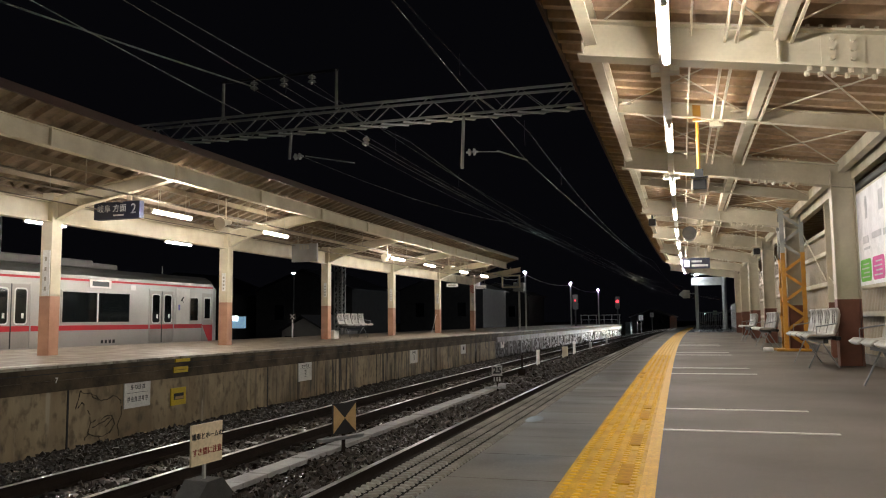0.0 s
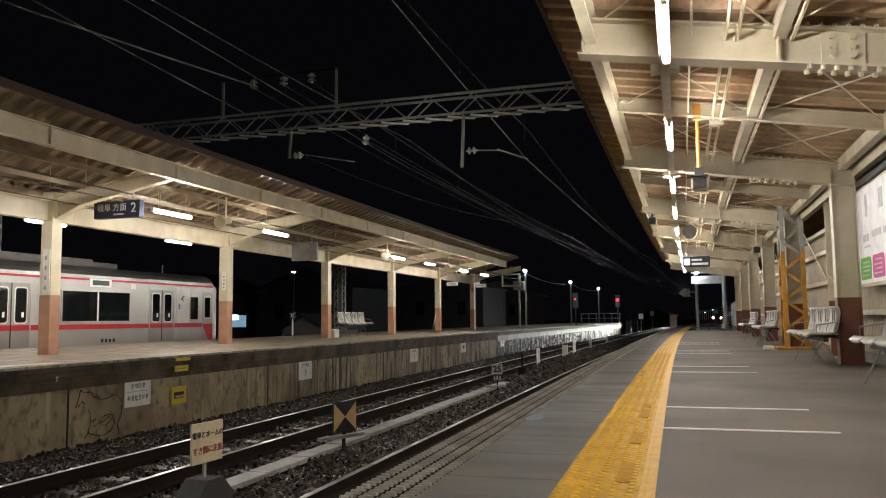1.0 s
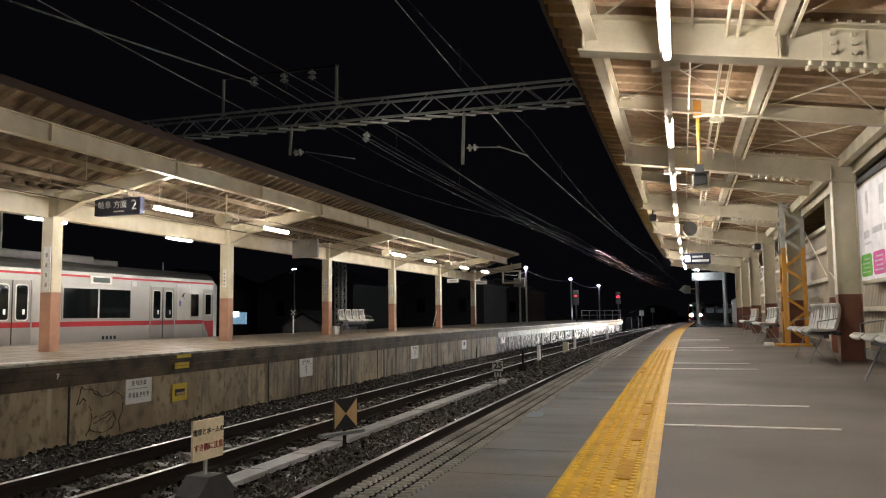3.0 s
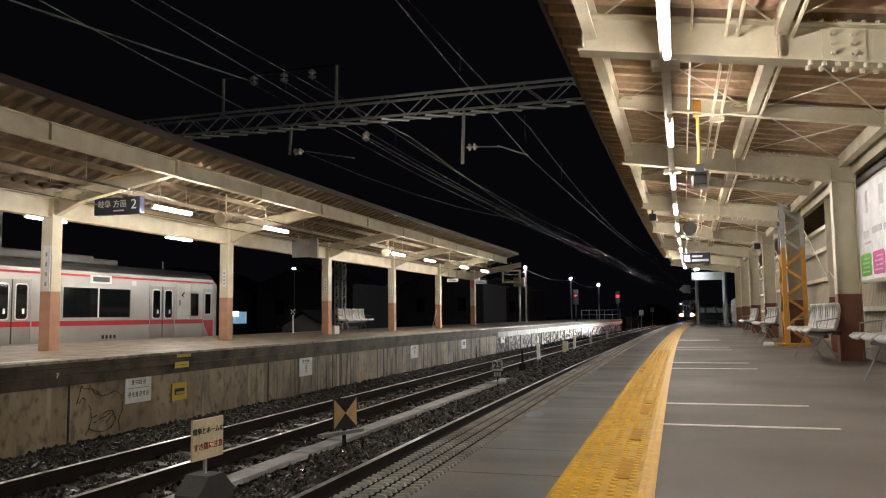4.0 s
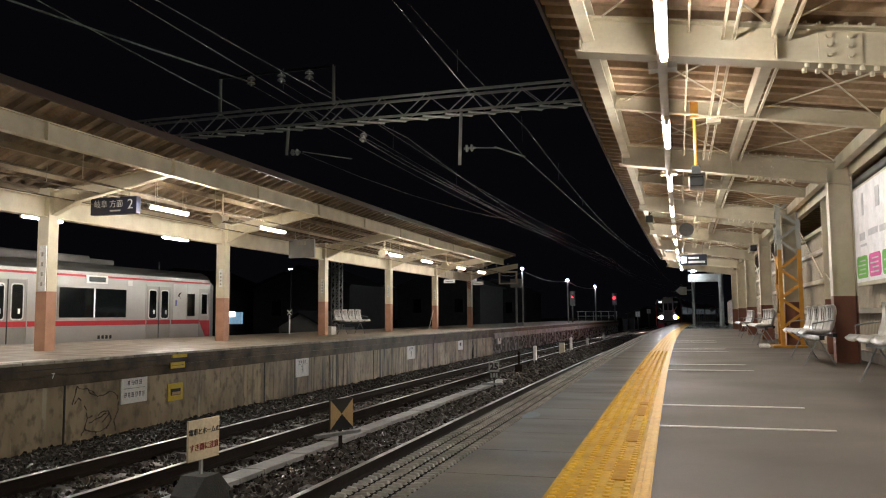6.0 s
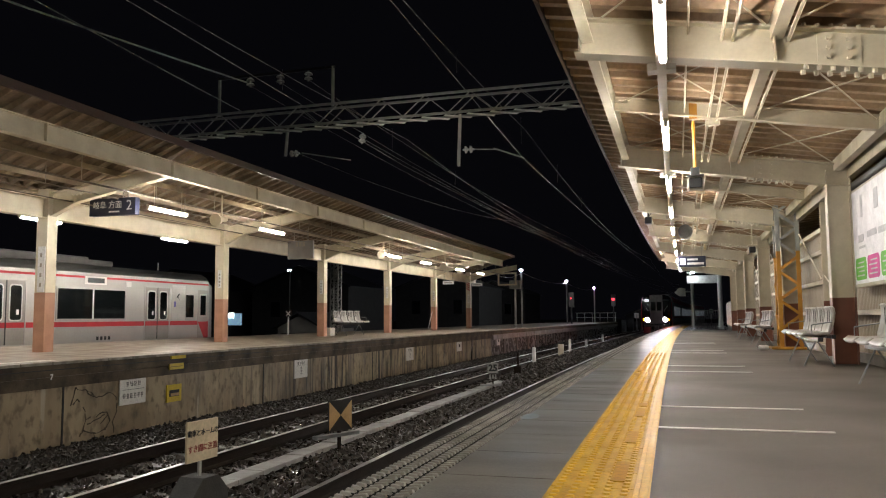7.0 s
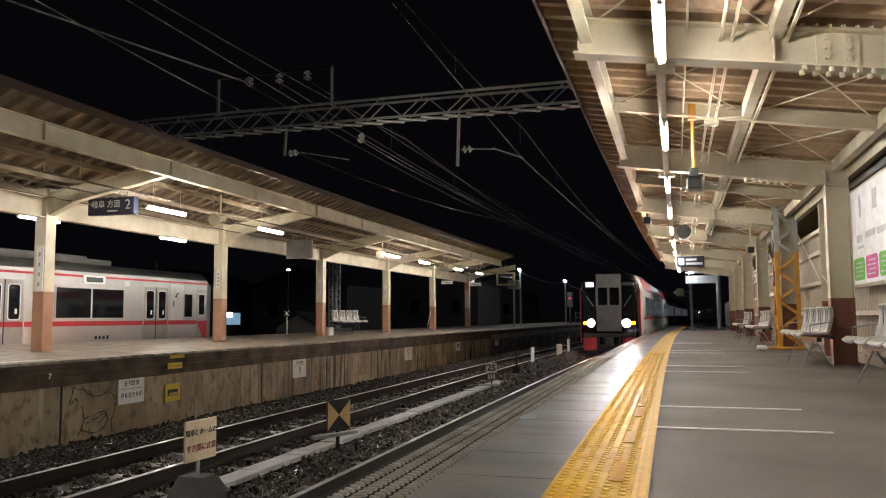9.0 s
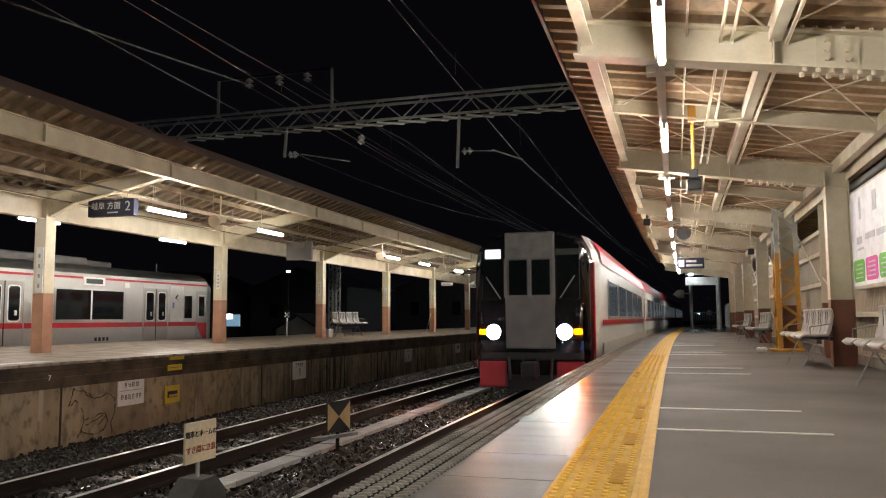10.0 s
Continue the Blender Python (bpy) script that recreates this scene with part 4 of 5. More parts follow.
for i in range(15):
    part("baluster", rod((-1.0 + i * .14, 0, 0), (-1.0 + i * .14, 0, 1.1), .014, 6), M["mast"], gate)
for z in (.1, 1.1):
    part("rail", rod((-1.05, 0, z), (1.05, 0, z), .02, 8), M["mast"], gate)
# ---------- between the tracks ----------
TR = -4.05
trough = thing("cable_trough", I4, "pale concrete cable trough with lids between the tracks", "cable trough")
me = None
for i in range(53):
    if me is None:
        ob = part("trough_lid", B((-.13, .13, -.245, .245, -.06, 0), bevel=.008), M["trough"], trough)
        me = ob.data
    else:
        ob = new("trough_lid", me)
        ob.parent = trough
    s = -6 + i * .5
    ob.matrix_local = spot(-4.42 - .004 * min(s, 12), s, -.955 + random.uniform(-.006, .006))

bm = bmesh.new()
rnd = random.Random(4)
iv = [Vector((a, b, c)) for a in (-.7, .7) for b in (-.7, .7) for c in (-.7, .7)]
fi = [(0, 1, 3, 2), (4, 6, 7, 5), (0, 4, 5, 1), (2, 3, 7, 6), (0, 2, 6, 4), (1, 5, 7, 3)]
verts, faces, dark_stones = [], [], []


def bed(X):
    """Height of the gravel bed across the tracks."""
    return -1.25 + .21 * min(1, max(0, (X + 9.06) / 2.2))


def stone(x, y, z, r):
    k = len(verts)
    rot = Euler((rnd.uniform(0, 6), rnd.uniform(0, 6), rnd.uniform(0, 6))).to_matrix()
    sc = (rnd.uniform(.7, 1.3), rnd.uniform(.6, 1.1), rnd.uniform(.5, .9))
    for v in iv:
        w = rot @ Vector((v.x * sc[0], v.y * sc[1], v.z * sc[2]))
        f = r * rnd.uniform(.65, 1.35)
        verts.append((x + w.x * f, y + w.y * f, z + w.z * f))
    faces.extend([[k + j for j in f] for f in fi])


for i in range(84000):
    s = 2.0 + 56 * rnd.random() ** 1.7 if i < 76000 else rnd.uniform(-6, 2)
    X = rnd.uniform(-9.0, -1.45)
    d1, d2 = abs(X + 2.6), abs(X + 5.57)
    if abs(d1 - .545) < .07 or abs(d2 - .545) < .07 or (abs(X + 4.46) < .12 and s < 20):
        continue
    on = min(d1, d2)
    z = ZR - .165 if on < 1.0 else bed(X) + .012
    if on < .5:
        z -= .005
    if -4.95 < X < -3.5 and s > 19:
        z = max(z, -1.05 + (.36 - .36 * abs(X + 4.15) / .75) * min(1, (s - 19) / 4))
    x, y, _ = at(X, s)
    # most stones towards the island wall take the darker ballast colour
    dark_stones.append(1 if X < -6.75 and rnd.random() < .93 else 0)
    stone(x, y, z + rnd.uniform(-.03, .015), rnd.uniform(.02, .045) * (1 + s / 60))
me = bpy.data.meshes.new("ballast")
me.from_pydata(verts, [], faces)
me.materials.append(M["ballast"])
me.materials.append(M["dark_stones"])
me.polygons.foreach_set("material_index", np.repeat(dark_stones, 6))
tagged(new("ballast", me), "wet dark brown crushed stone ballast", "ballast", kind="stuff")
bm = sweep([(-9.06, -1.4), (-9.06, -1.26), (-6.86, -1.045), (-1.2, -1.045), (-1.2, -1.4)], -8, 170)
solo("track_bed", bm, M["soil"], I4, "dark wet gravel bed under both tracks", kind="structure")

solo("gravel_heap", sweep([(-4.9, -1.06), (-4.3, -.76), (-4.0, -.76), (-3.5, -1.06)], 23, 90), M["soil"], I4, "low heap of dark gravel between the tracks", kind="structure")

# warning board on a concrete foot
m = spot(-3.9, 5.95)
t = thing("warning_board", m, "cream warning board on a concrete block between the tracks", "sign")
part("board", B((-.208, .208, -.01, .01, -.512, -.17), bevel=.004), M["sign_cream"], t)
part("stake", B((-.015, .015, .011, .03, -.88, -.2)), M["mast"], t)
part("foot", plate([(-.25, -1.05), (.25, -1.05), (.24, -.78), (.1, -.64), (-.1, -.64), (-.24, -.78)], -.1, .14), M["foot"], t)
text("lettering", "電車とホームの", .06, M["black"], t, Matrix.Translation((0, -.0125, -.275)), bold=.0007)
text("lettering", "すき間に注意", .066, M["red_ink"], t, Matrix.Translation((0, -.0125, -.405)), bold=.0007)
t.matrix_world = m @ Matrix.Rotation(radians(86), 4, "Z")
# square marker, four triangles
m = spot(-4.2, 9.5)
t = thing("track_marker", m, "square black and ochre triangle marker on a steel base", "sign")
part("board", B((-.2, .2, -.01, .01, -.76, -.365), bevel=.003), M["black"], t)
for sx in (-1, 1):
    part("triangle", plate([(sx * .192, -.745), (sx * .192, -.38), (0, -.5625)], -.014, -.0095), M["ochre"], t)
part("post", B((-.02, .02, .0, .03, -1.0, -.5)), M["rust"], t)
part("base", B((-.42, .3, -.05, .05, -.83, -.79)), M["steel"], t)
t.matrix_world = m @ Matrix.Rotation(radians(66), 4, "Z")
# speed board
m = spot(-4.25, 18.4)
t = thing("speed_board", m, "small white speed board reading twenty-five on a post", "sign")
part("board", B((-.125, .125, -.01, .01, -.64, -.4), bevel=.003), M["train_grey2"], t)
text("number", "25", .21, M["black"], t, Matrix.Translation((0, -.0125, -.52)), bold=.009)
for k in range(3):
    part("bar_mark", B((-.085 + k * .065, -.05 + k * .065, -.012, .0, -.77, -.67)), M["train_grey2"], t)
part("post", B((-.015, .015, .011, .03, -1.03, -.4)), M["rust"], t)
part("base", B((-.3, .2, -.05, .05, -.94, -.9)), M["steel"], t)
t.matrix_world = m @ Matrix.Rotation(radians(15), 4, "Z")
for X, s, z0, z1, w, nm in ((-4.3, 24, -1.0, -.24, .09, "sign_white"), (-4.3, 29.3, -1.0, -.32, .2, "cream"), (-4.3, 31.6, -1.0, -.19, .09, "sign_white"), (-4.3, 43, -1.0, -.25, .1, "mast"), (-4.3, 36.5, -1.0, -.35, .1, "mast")):
    solo("marker_post", B((-w / 2, w / 2, -.06, .06, z0, z1), bevel=.01), M[nm], spot(X, s), "short pale marker post in the ballast", "post", "marker posts")
solo("track_box", B((-.1, .1, -.1, .1, -1.0, -.66), (-.03, .03, -.03, .03, -.7, -.3), bevel=.01), M["rust"], spot(-4.3, 21.6), "dark rusty box on a stem beside the track", "box")
t = solo("relay_stub", B((-.12, .12, -.1, .1, -1.05, -.62), bevel=.02), M["black"], spot(-4.0, 4.75), "dark stub post beside the rail", "post")

# ---------- face of the island platform ----------
def wallsign(s0, s1, z0, z1, mt, label):
    t = thing("wall_sign", spot(FE + .015, (s0 + s1) / 2), label, "sign", "platform wall signs")
    w = (s1 - s0) / 2
    part("plate", B((-.012, .01, -w, w, z0, z1), bevel=.003), M[mt], t)
    return t, w


def marks(t, rows, mt="black"):
    for y0, y1, z0, z1 in rows:
        part("lettering_bar", B((.0085, .0125, y0, y1, z0, z1)), M[mt], t)


def glyphs(t, y0, y1, z0, z1, n, seed):
    """A row of n small unreadable characters, each a cluster of thin strokes."""
    r = random.Random(seed)
    p = (y1 - y0) / n
    for k in range(n):
        a, b = y0 + k * p + p * .1, y0 + (k + 1) * p - p * .1
        for q in range(3):
            z = z0 + (z1 - z0) * (.12 + .36 * q)
            marks(t, [(a + r.uniform(0, .35) * p, b - r.uniform(0, .3) * p, z - .005, z + .005)])
        for lo, hi in ((.1, .3), (.5, .75)):
            y = a + r.uniform(lo, hi) * p
            marks(t, [(y - .005, y + .005, z0 + r.uniform(0, .4) * (z1 - z0), z1)])


t, w = wallsign(11.27, 11.95, -.76, -.305, "sign_white", "white boarding sign on the stained wall")
glyphs(t, -.2, .2, -.45, -.37, 4, 1)
glyphs(t, -.28, .28, -.66, -.57, 6, 2)
marks(t, [(-.28, .28, -.508, -.502)])
t, w = wallsign(12.54, 12.99, -.84, -.52, "sign_yellow", "yellow box with a dark opening on the wall")
part("opening", B((.0085, .0125, -.15, .15, -.74, -.62)), M["black"], t)
part("inner_plate", B((.012, .016, -.11, .14, -.73, -.68)), M["ochre"], t)
t, w = wallsign(12.52, 12.95, -.235, -.125, "sign_yellow", "small yellow plate on the wall")
t.matrix_world = spot(FE + .085, 12.73)
marks(t, [(-.18, .18, -.185, -.177)])
t = thing("wall_mark", spot(FE + .07, 9.7), "small white painted mark on the platform edge", "marking")
text("number", "7", .11, M["sign_white"], t, Matrix.Translation((.006, 0, -.16)) @ Matrix.Rotation(radians(90), 4, "Z"), bold=.003)
t = solo("edge_plate", B((-.03, .0, -.22, .22, -.04, .02), bevel=.004), M["sign_yellow"], spot(FE + .1, 12.78), "yellow plate on the platform edge", "sign")
for s0, s1 in ((17.52, 18.22), (25.56, 26.32)):
    t, w = wallsign(s0, s1, -.78, -.33, "sign_white", "white numbered boarding sign on the wall")
    glyphs(t, -.2, .2, -.45, -.38, 4, 3)
    glyphs(t, -.06, .06, -.7, -.5, 1, 4)
    marks(t, [(-.28, .28, -.475, -.47)])
for s0, s1 in ((31.7, 32.4), (38.6, 39.3)):
    t, w = wallsign(s0, s1, -.72, -.32, "sign_white", "white boarding sign on the wall")
    marks(t, [(-.1, .1, -.56, -.42)])
# crack in the wall, shaped like a running animal's outline
cr = thing("wall_crack", spot(FE + .004, 10.75), "dark branching crack in the stained concrete", "crack")
OUTLINES = (
    [(-.47, -.36), (-.5, -.46), (-.57, -.64), (-.49, -.6), (-.43, -.55), (-.36, -.62), (-.27, -.735), (-.25, -.8), (-.23, -.89)],
    [(-.47, -.36), (-.4, -.41), (-.25, -.416), (-.13, -.47), (-.01, -.568), (.12, -.56), (.27, -.507), (.38, -.54), (.47, -.607), (.49, -.7), (.49, -.845), (.39, -1.01), (.43, -1.19)],
    [(-.23, -.89), (-.12, -.86), (.01, -.876), (.15, -.82), (.25, -.825), (.33, -.982), (.26, -1.06), (.15, -1.113), (.0, -1.14), (-.11, -1.12), (-.2, -1.09), (-.29, -1.052), (-.23, -.89)],
    [(-.29, -1.052), (-.33, -1.1), (-.35, -1.15)], [(-.19, -.97), (-.05, -.93), (.1, -.9), (.2, -.86)], [(.1, -1.0), (.2, -.93), (.28, -.86)],
    [(-.25, -.416), (-.18, -.5), (-.06, -.55)], [(-.05, -1.12), (-.02, -1.2)], [(.2, -1.08), (.27, -1.17)])
for L in OUTLINES:
    for a, b in zip(L, L[1:]):
        mid = ((a[0] + b[0]) / 2 + rnd.uniform(-.015, .015), (a[1] + b[1]) / 2 + rnd.uniform(-.015, .015))
        for p, q in ((a, mid), (mid, b)):
            if rnd.random() < .86:
                part("crack_line", bar((0, p[0], p[1]), (0, q[0], q[1]), .006, rnd.uniform(.007, .022)), M["crack"], cr)
# posts under the open part of the island platform
for s in (40.4, 43.3, 46.2, 49.1, 52.0, 54.7, 57.4, 61.3, 65.3, 69.2, 73.1, 77.4, 81.8, 86.2, 90.5):
    solo("platform_pier", B((-.16, .06, -.2, .2, -1.4, -.16), bevel=.01), M["pier"], spot(FE - .05, s), "pale concrete pier under the platform slab", "pier", "platform piers")
solo("rubble_wall", sweep(rect(-12.2, FE - .03, -1.4, -.16), 37.62, 93.8), M["rubble"], I4, "wet dark rubble wall beneath the platform slab", kind="structure")
solo("slab_fascia", sweep(rect(FE + .0, FE + .055, -.42, -.165), 37.8, 94), M["wetwall"], I4, "wet shining side of the platform slab", kind="structure")

# ---------- on the island ----------
t = thing("destination_sign", spot(-11.14, 13.5), "navy hanging platform sign with white lettering", "sign")
part("board", B((-.57, .57, -.07, .07, 2.86, 3.22), bevel=.008), M["navy"], t)
text("lettering", "岐阜 方面", .17, M["pale"], t, Matrix.Translation((-.12, -.072, 3.07)))
text("number", "2", .29, M["pale"], t, Matrix.Translation((.42, -.072, 3.05)))
part("lettering_bar", B((-.08, .18, -.074, -.069, 2.92, 2.95)), M["pale"], t)
for x in (-.35, .35):
    part("hanger", rod((x, 0, 3.21), (x, 0, 3.45), .015), M["trunk"], t)
t = thing("destination_sign", spot(-13.3, 12.2), "navy hanging platform sign with white lettering", "sign")
part("board", B((-.57, .57, -.07, .07, 2.86, 3.22), bevel=.008), M["navy"], t)
part("lettering_bar", B((.1, .45, -.074, -.069, 3.0, 3.12)), M["pale"], t)
for x in (-.35, .35):
    part("hanger", rod((x, 0, 3.21), (x, 0, 3.4), .015), M["trunk"], t)
for i, (X, s) in enumerate(((-10.0, 15.6), (-10.1, 26.0), (-10.0, 33.0), (-10.3, 36.5))):
    t = thing("loudspeaker", spot(X, s), "cream horn loudspeaker hung under the roof", "speaker", "loudspeakers")
    part("horn", rod((0, -.16, 2.95), (0, .12, 3.0), .15, 16, r2=.06), M["cream2"], t)
    part("driver", rod((0, .1, 3.0), (0, .26, 3.02), .065, 12), M["cream2"], t)
    part("bracket", rod((0, .1, 3.0), (0, .1, 3.56), .018), M["cream2"], t)
BX, BS, BZ = -11.3, 22.1, 2.84
t = thing("station_board", spot(BX, BS), "pale station board hung across the island roof", "sign")
part("board", B((-.44, .44, -.05, .05, BZ - .27, BZ + .3), bevel=.008), M["train_grey2"], t)
for k in range(3):
    part("lettering_bar", B((-.16 + k * .12, -.08 + k * .12, -.056, -.05, BZ + .12, BZ + .26)), M["trunk"], t)
for x in (-.4, .4):
    part("hanger", rod((x * .6, 0, BZ + .29), (x * .6, 0, 3.52), .015), M["trunk"], t)
t = thing("platform_display", spot(-9.9, 44.5), "square dark frame hung at the roof end", "sign")
part("frame", B((-.55, -.47, -.05, .05, 2.55, 3.3), (.47, .55, -.05, .05, 2.55, 3.3), (-.47, .47, -.05, .05, 2.55, 2.63), (-.47, .47, -.05, .05, 3.22, 3.3)), M["cream2"], t)
part("hanger", rod((0, 0, 3.28), (0, 0, 3.75), .02), M["cream2"], t)
for i, s in enumerate(FB[2:]):
    t = thing("column_plate", spot(FX + .03, s - .155, .064), "white vertical name plate on the column", "sign", "column plates")
    part("plate", B((-.075, .095, -.012, .01, 1.2, 2.12) if i == 0 else (-.05, .05, -.012, .01, 1.5, 2.0)), M["sign_white"], t)
    for k in range(4):
        part("lettering_bar", B((-.02, .03, -.015, -.01, 1.3 + k * .2 if i == 0 else 1.55 + k * .1, 1.38 + k * .2 if i == 0 else 1.6 + k * .1)), M["trunk"], t)
pp = thing("conduit_run", I4, "grey pipes and hangers under the island roof", "conduit")
for X, z, r in ((-10.2, 3.2, .03), (-11.0, 3.2, .025), (-11.6, 3.08, .02), (-13.4, 3.2, .025)):
    wire([(X, -5, z), (X, 45, z)], r * .7, "conduit", M["pipe_dark"], "", parent=pp)
for i in range(22):
    for X in (-10.2, -11.0):
        part("pipe_hanger", rod((0, 0, 3.2), (0, 0, froof_z(X)), .008, 6), M["trunk"], pp).matrix_local = spot(X, 1 + i * 2.1)
for X, s in ((-11.6, 38.6), (-10.9, 41.6)):
    t = thing("hanging_plate", spot(X, s), "small white plate hung under the roof end", "sign", "hanging plates")
    part("board", B((-.3, .3, -.02, .02, 2.42, 2.6), bevel=.004), M["sign_white"], t)
    part("lettering_bar", B((-.2, .2, -.025, -.02, 2.48, 2.53)), M["trunk"], t)
    for x in (-.22, .22):
        part("hanger", rod((x, 0, 2.6), (x, 0, 3.5), .008, 6), M["trunk"], t)
t = thing("plank", spot(-12.4, 37.9, .064), "pale thin plank leaning on a column", "plank")
part("board", bar((-.1, 0, 0), (.12, .1, .95), .07, .02), M["sign_white"], t)
t = thing("cross_marker", spot(-14.9, 27.9, .064), "white post with a black cross board", "marker")
part("stem", rod((0, 0, 0), (0, 0, .72), .03, 10), M["sign_white"], t)
part("board", B((-.12, .12, -.02, .02, .72, .96)), M["black"], t)
for a in (45, -45):
    part("cross_bar", B((-.13, .13, -.026, -.02, -.02, .02), m=Matrix.Translation((0, 0, .84)) @ Matrix.Rotation(radians(a), 4, "Y")), M["sign_white"], t)
for i, (X, s) in enumerate(((-10.5, 51.0), (-10.5, 68.8), (-10.5, 86))):
    t = thing("platform_lamp_post", spot(X, s, .06), "slim grey lamp post with a bright white head", "lamp post", "platform lamp posts")
    part("pole", rod((0, 0, 0), (0, 0, 3.75), .055, 10), M["mast"], t)
    part("lamp_head", B((-.1, .06, -.06, .06, 3.74, 3.82), bevel=.02), M["led"], t, "bright white lamp head")
t = thing("equipment_post", spot(-10.75, 50.2, .06), "grey post with a speaker box", "post")
part("pole", rod((0, 0, 0), (0, 0, 3.2), .07, 10), M["mast"], t)
part("case", B((-.35, .35, -.2, .2, 2.5, 3.05), bevel=.03), M["mast"], t)
for X, s, z, r in ((-9.2, 92, 2.7, .16), (-10.65, 72, 2.4, .07)):
    t = thing("signal_post", spot(X, s, -1.2), "railway signal showing red on a dark post", "signal", "signals")
    part("pole", rod((0, 0, 0), (0, 0, z + 1.5), .07, 8), M["dark"], t)
    part("head", B((-.25, .25, -.1, .1, z + .4, z + 1.75), bevel=.05), M["black"], t)
    part("red_lamp", rod((0, -.13, z + 1.2), (0, -.1, z + 1.2), r, 14), M["red_lamp"], t, "glowing red lamp")

# ---------- overhead line ----------
g = thing("catenary_gantry", spot(0, 17.5), "galvanised lattice gantry across the tracks with insulators", "gantry")
z0, z1, d = 5.5, 5.98, .4
for z in (z0, z1):
    for y in (-d / 2, d / 2):
        part("chord", B((-19.0, 2.3, y - .025, y + .025, z - .025, z + .025)), M["mast"], g)
n = 38
for i in range(n):
    xa, xb = -19 + i * .56, -19 + (i + 1) * .56
    for y in (-d / 2, d / 2):
        f = i % 2
        part("lacing", bar((xa, y, z0 if f else z1), (xb, y, z1 if f else z0), .04, .012), M["mast"], g)
    part("cross_plate", B((-.34, .34, -.05, .05, -.008, .008), m=Matrix.Translation((-18.8 + i * .56, 0, z0 - .05)) @ Matrix.Rotation(.62, 4, "Z")), M["galv"], g)
for X, dz in ((-4.75, 0), (-9.3, 0)):
    part("drop_tube", rod((X, 0, z0), (X - .05, 0, 4.25 if X > -5 else 4.8), .04, 8), M["mast"], g)
part("upright", rod((-8.05, 0, z1), (-8.05, 0, 7.0), .04, 8), M["mast"], g)
part("upright", rod((-11.3, 0, z1), (-11.3, 0, 6.95), .04, 8), M["mast"], g)
part("top_arm", B((-11.35, -8.0, -.03, .03, 6.95, 7.01)), M["dark"], g)


def insulator(p, axis, r=.11):
    bm = bmesh.new()
    for k in (-.06, .06):
        q = Vector(p) + Vector(axis) * k
        rod(q - Vector(axis) * .02, q + Vector(axis) * .02, r, 14, bm=bm, r2=r * .75)
    rod(Vector(p) - Vector(axis) * .14, Vector(p) + Vector(axis) * .14, .025, 8, bm=bm)
    return part("insulator", bm, M["porcelain"], g, "white porcelain disc insulator")


for X in (-10.39, -9.52, -8.73):
    insulator((X, 0, 6.82), (0, 0, 1))
insulator((-4.55, 0, 4.63), (1, 0, .0), .09)
insulator((-9.1, 0, 4.85), (1, 0, .0), .09)
insulator((-7.25, 0, 5.1), (0, .3, .95), .09)
lattice("lattice_mast", spot(-19.0, 17.5, -1.2), .4, .5, 0, 0, 7.3, "grey lattice steel mast of the gantry", "gantry masts")
lattice("lattice_mast", spot(-18.7, 40, -1.2), .5, .5, 0, 0, 7.5, "grey lattice steel mast beyond the island", "gantry masts")

w = thing("overhead_wires", I4, "thin bare overhead wires along the tracks", "overhead wires")
for X in (-3.0, -5.9):
    wire([(X + .3, -6, 4.34), (X, 8, 4.34), (X - .26, 17.5, 4.34), (X + .05, 40, 4.34), (X + .35, 60, 4.34), (X + .1, 110, 4.34), (X + .3, 165, 4.34)], .0055, "contact_wire", M["wirem"], "", parent=w)
    wire([(X + .2, -18, 5.0), (X - .18, 17.5, 4.98), (X + .25, 60, 4.98), (X + .1, 110, 4.98), (X + .2, 165, 4.98)], .005, "messenger_wire", M["wirem"], "", sag=.5, parent=w)
    for i in range(24):
        s = -4 + i * 5
        u = ((s + 18) / 35.5) if s < 17.5 else ((s - 17.5) / 42.5 if s < 60 else (s - 60) / 50)
        u = min(max(u, 0), 1)
        part("dropper", rod((0, 0, 4.34), (0, 0, 4.98 - .5 * 4 * u * (1 - u)), .003, 4), M["wirem"], w).matrix_local = spot(X, s)
for pts, r in (([(-13.0, 6, 6.66), (-10.43, 17.4, 6.78)], .02), ([(-10.95, 6, 6.75), (-10.62, 17.4, 6.06)], .011),
               ([(-10.4, 17.5, 6.72), (-10.4, 60, 6.8), (-10.4, 140, 6.8)], .006), ([(-9.52, 17.5, 6.72), (-9.5, 60, 6.8), (-9.5, 140, 6.8)], .006),
               ([(-8.73, 17.5, 6.72), (-8.7, 60, 6.8), (-8.7, 140, 6.8)], .006), ([(-9.0, 17.5, 4.85), (-5.95, 30, 4.4)], .006),
               ([(-7.25, 17.5, 5.1), (-6.6, 60, 5.4), (-6.6, 130, 5.4)], .006)):
    wire(pts, r, "feeder_wire", M["mast"] if r > .01 else M["wirem"], "", sag=.04 if r > .01 else .25, parent=w)
part("registration_arm", rod((-4.45, 0, 4.63), (-3.9, .05, 4.6), .012, 6), M["mast"], g)
part("steady_arm", rod((-3.95, 0, 4.62), (-3.25, .1, 4.36), .016, 6), M["mast"], g)
part("steady_arm", rod((-8.9, 0, 4.85), (-7.6, .1, 4.6), .012, 6), M["mast"], g)

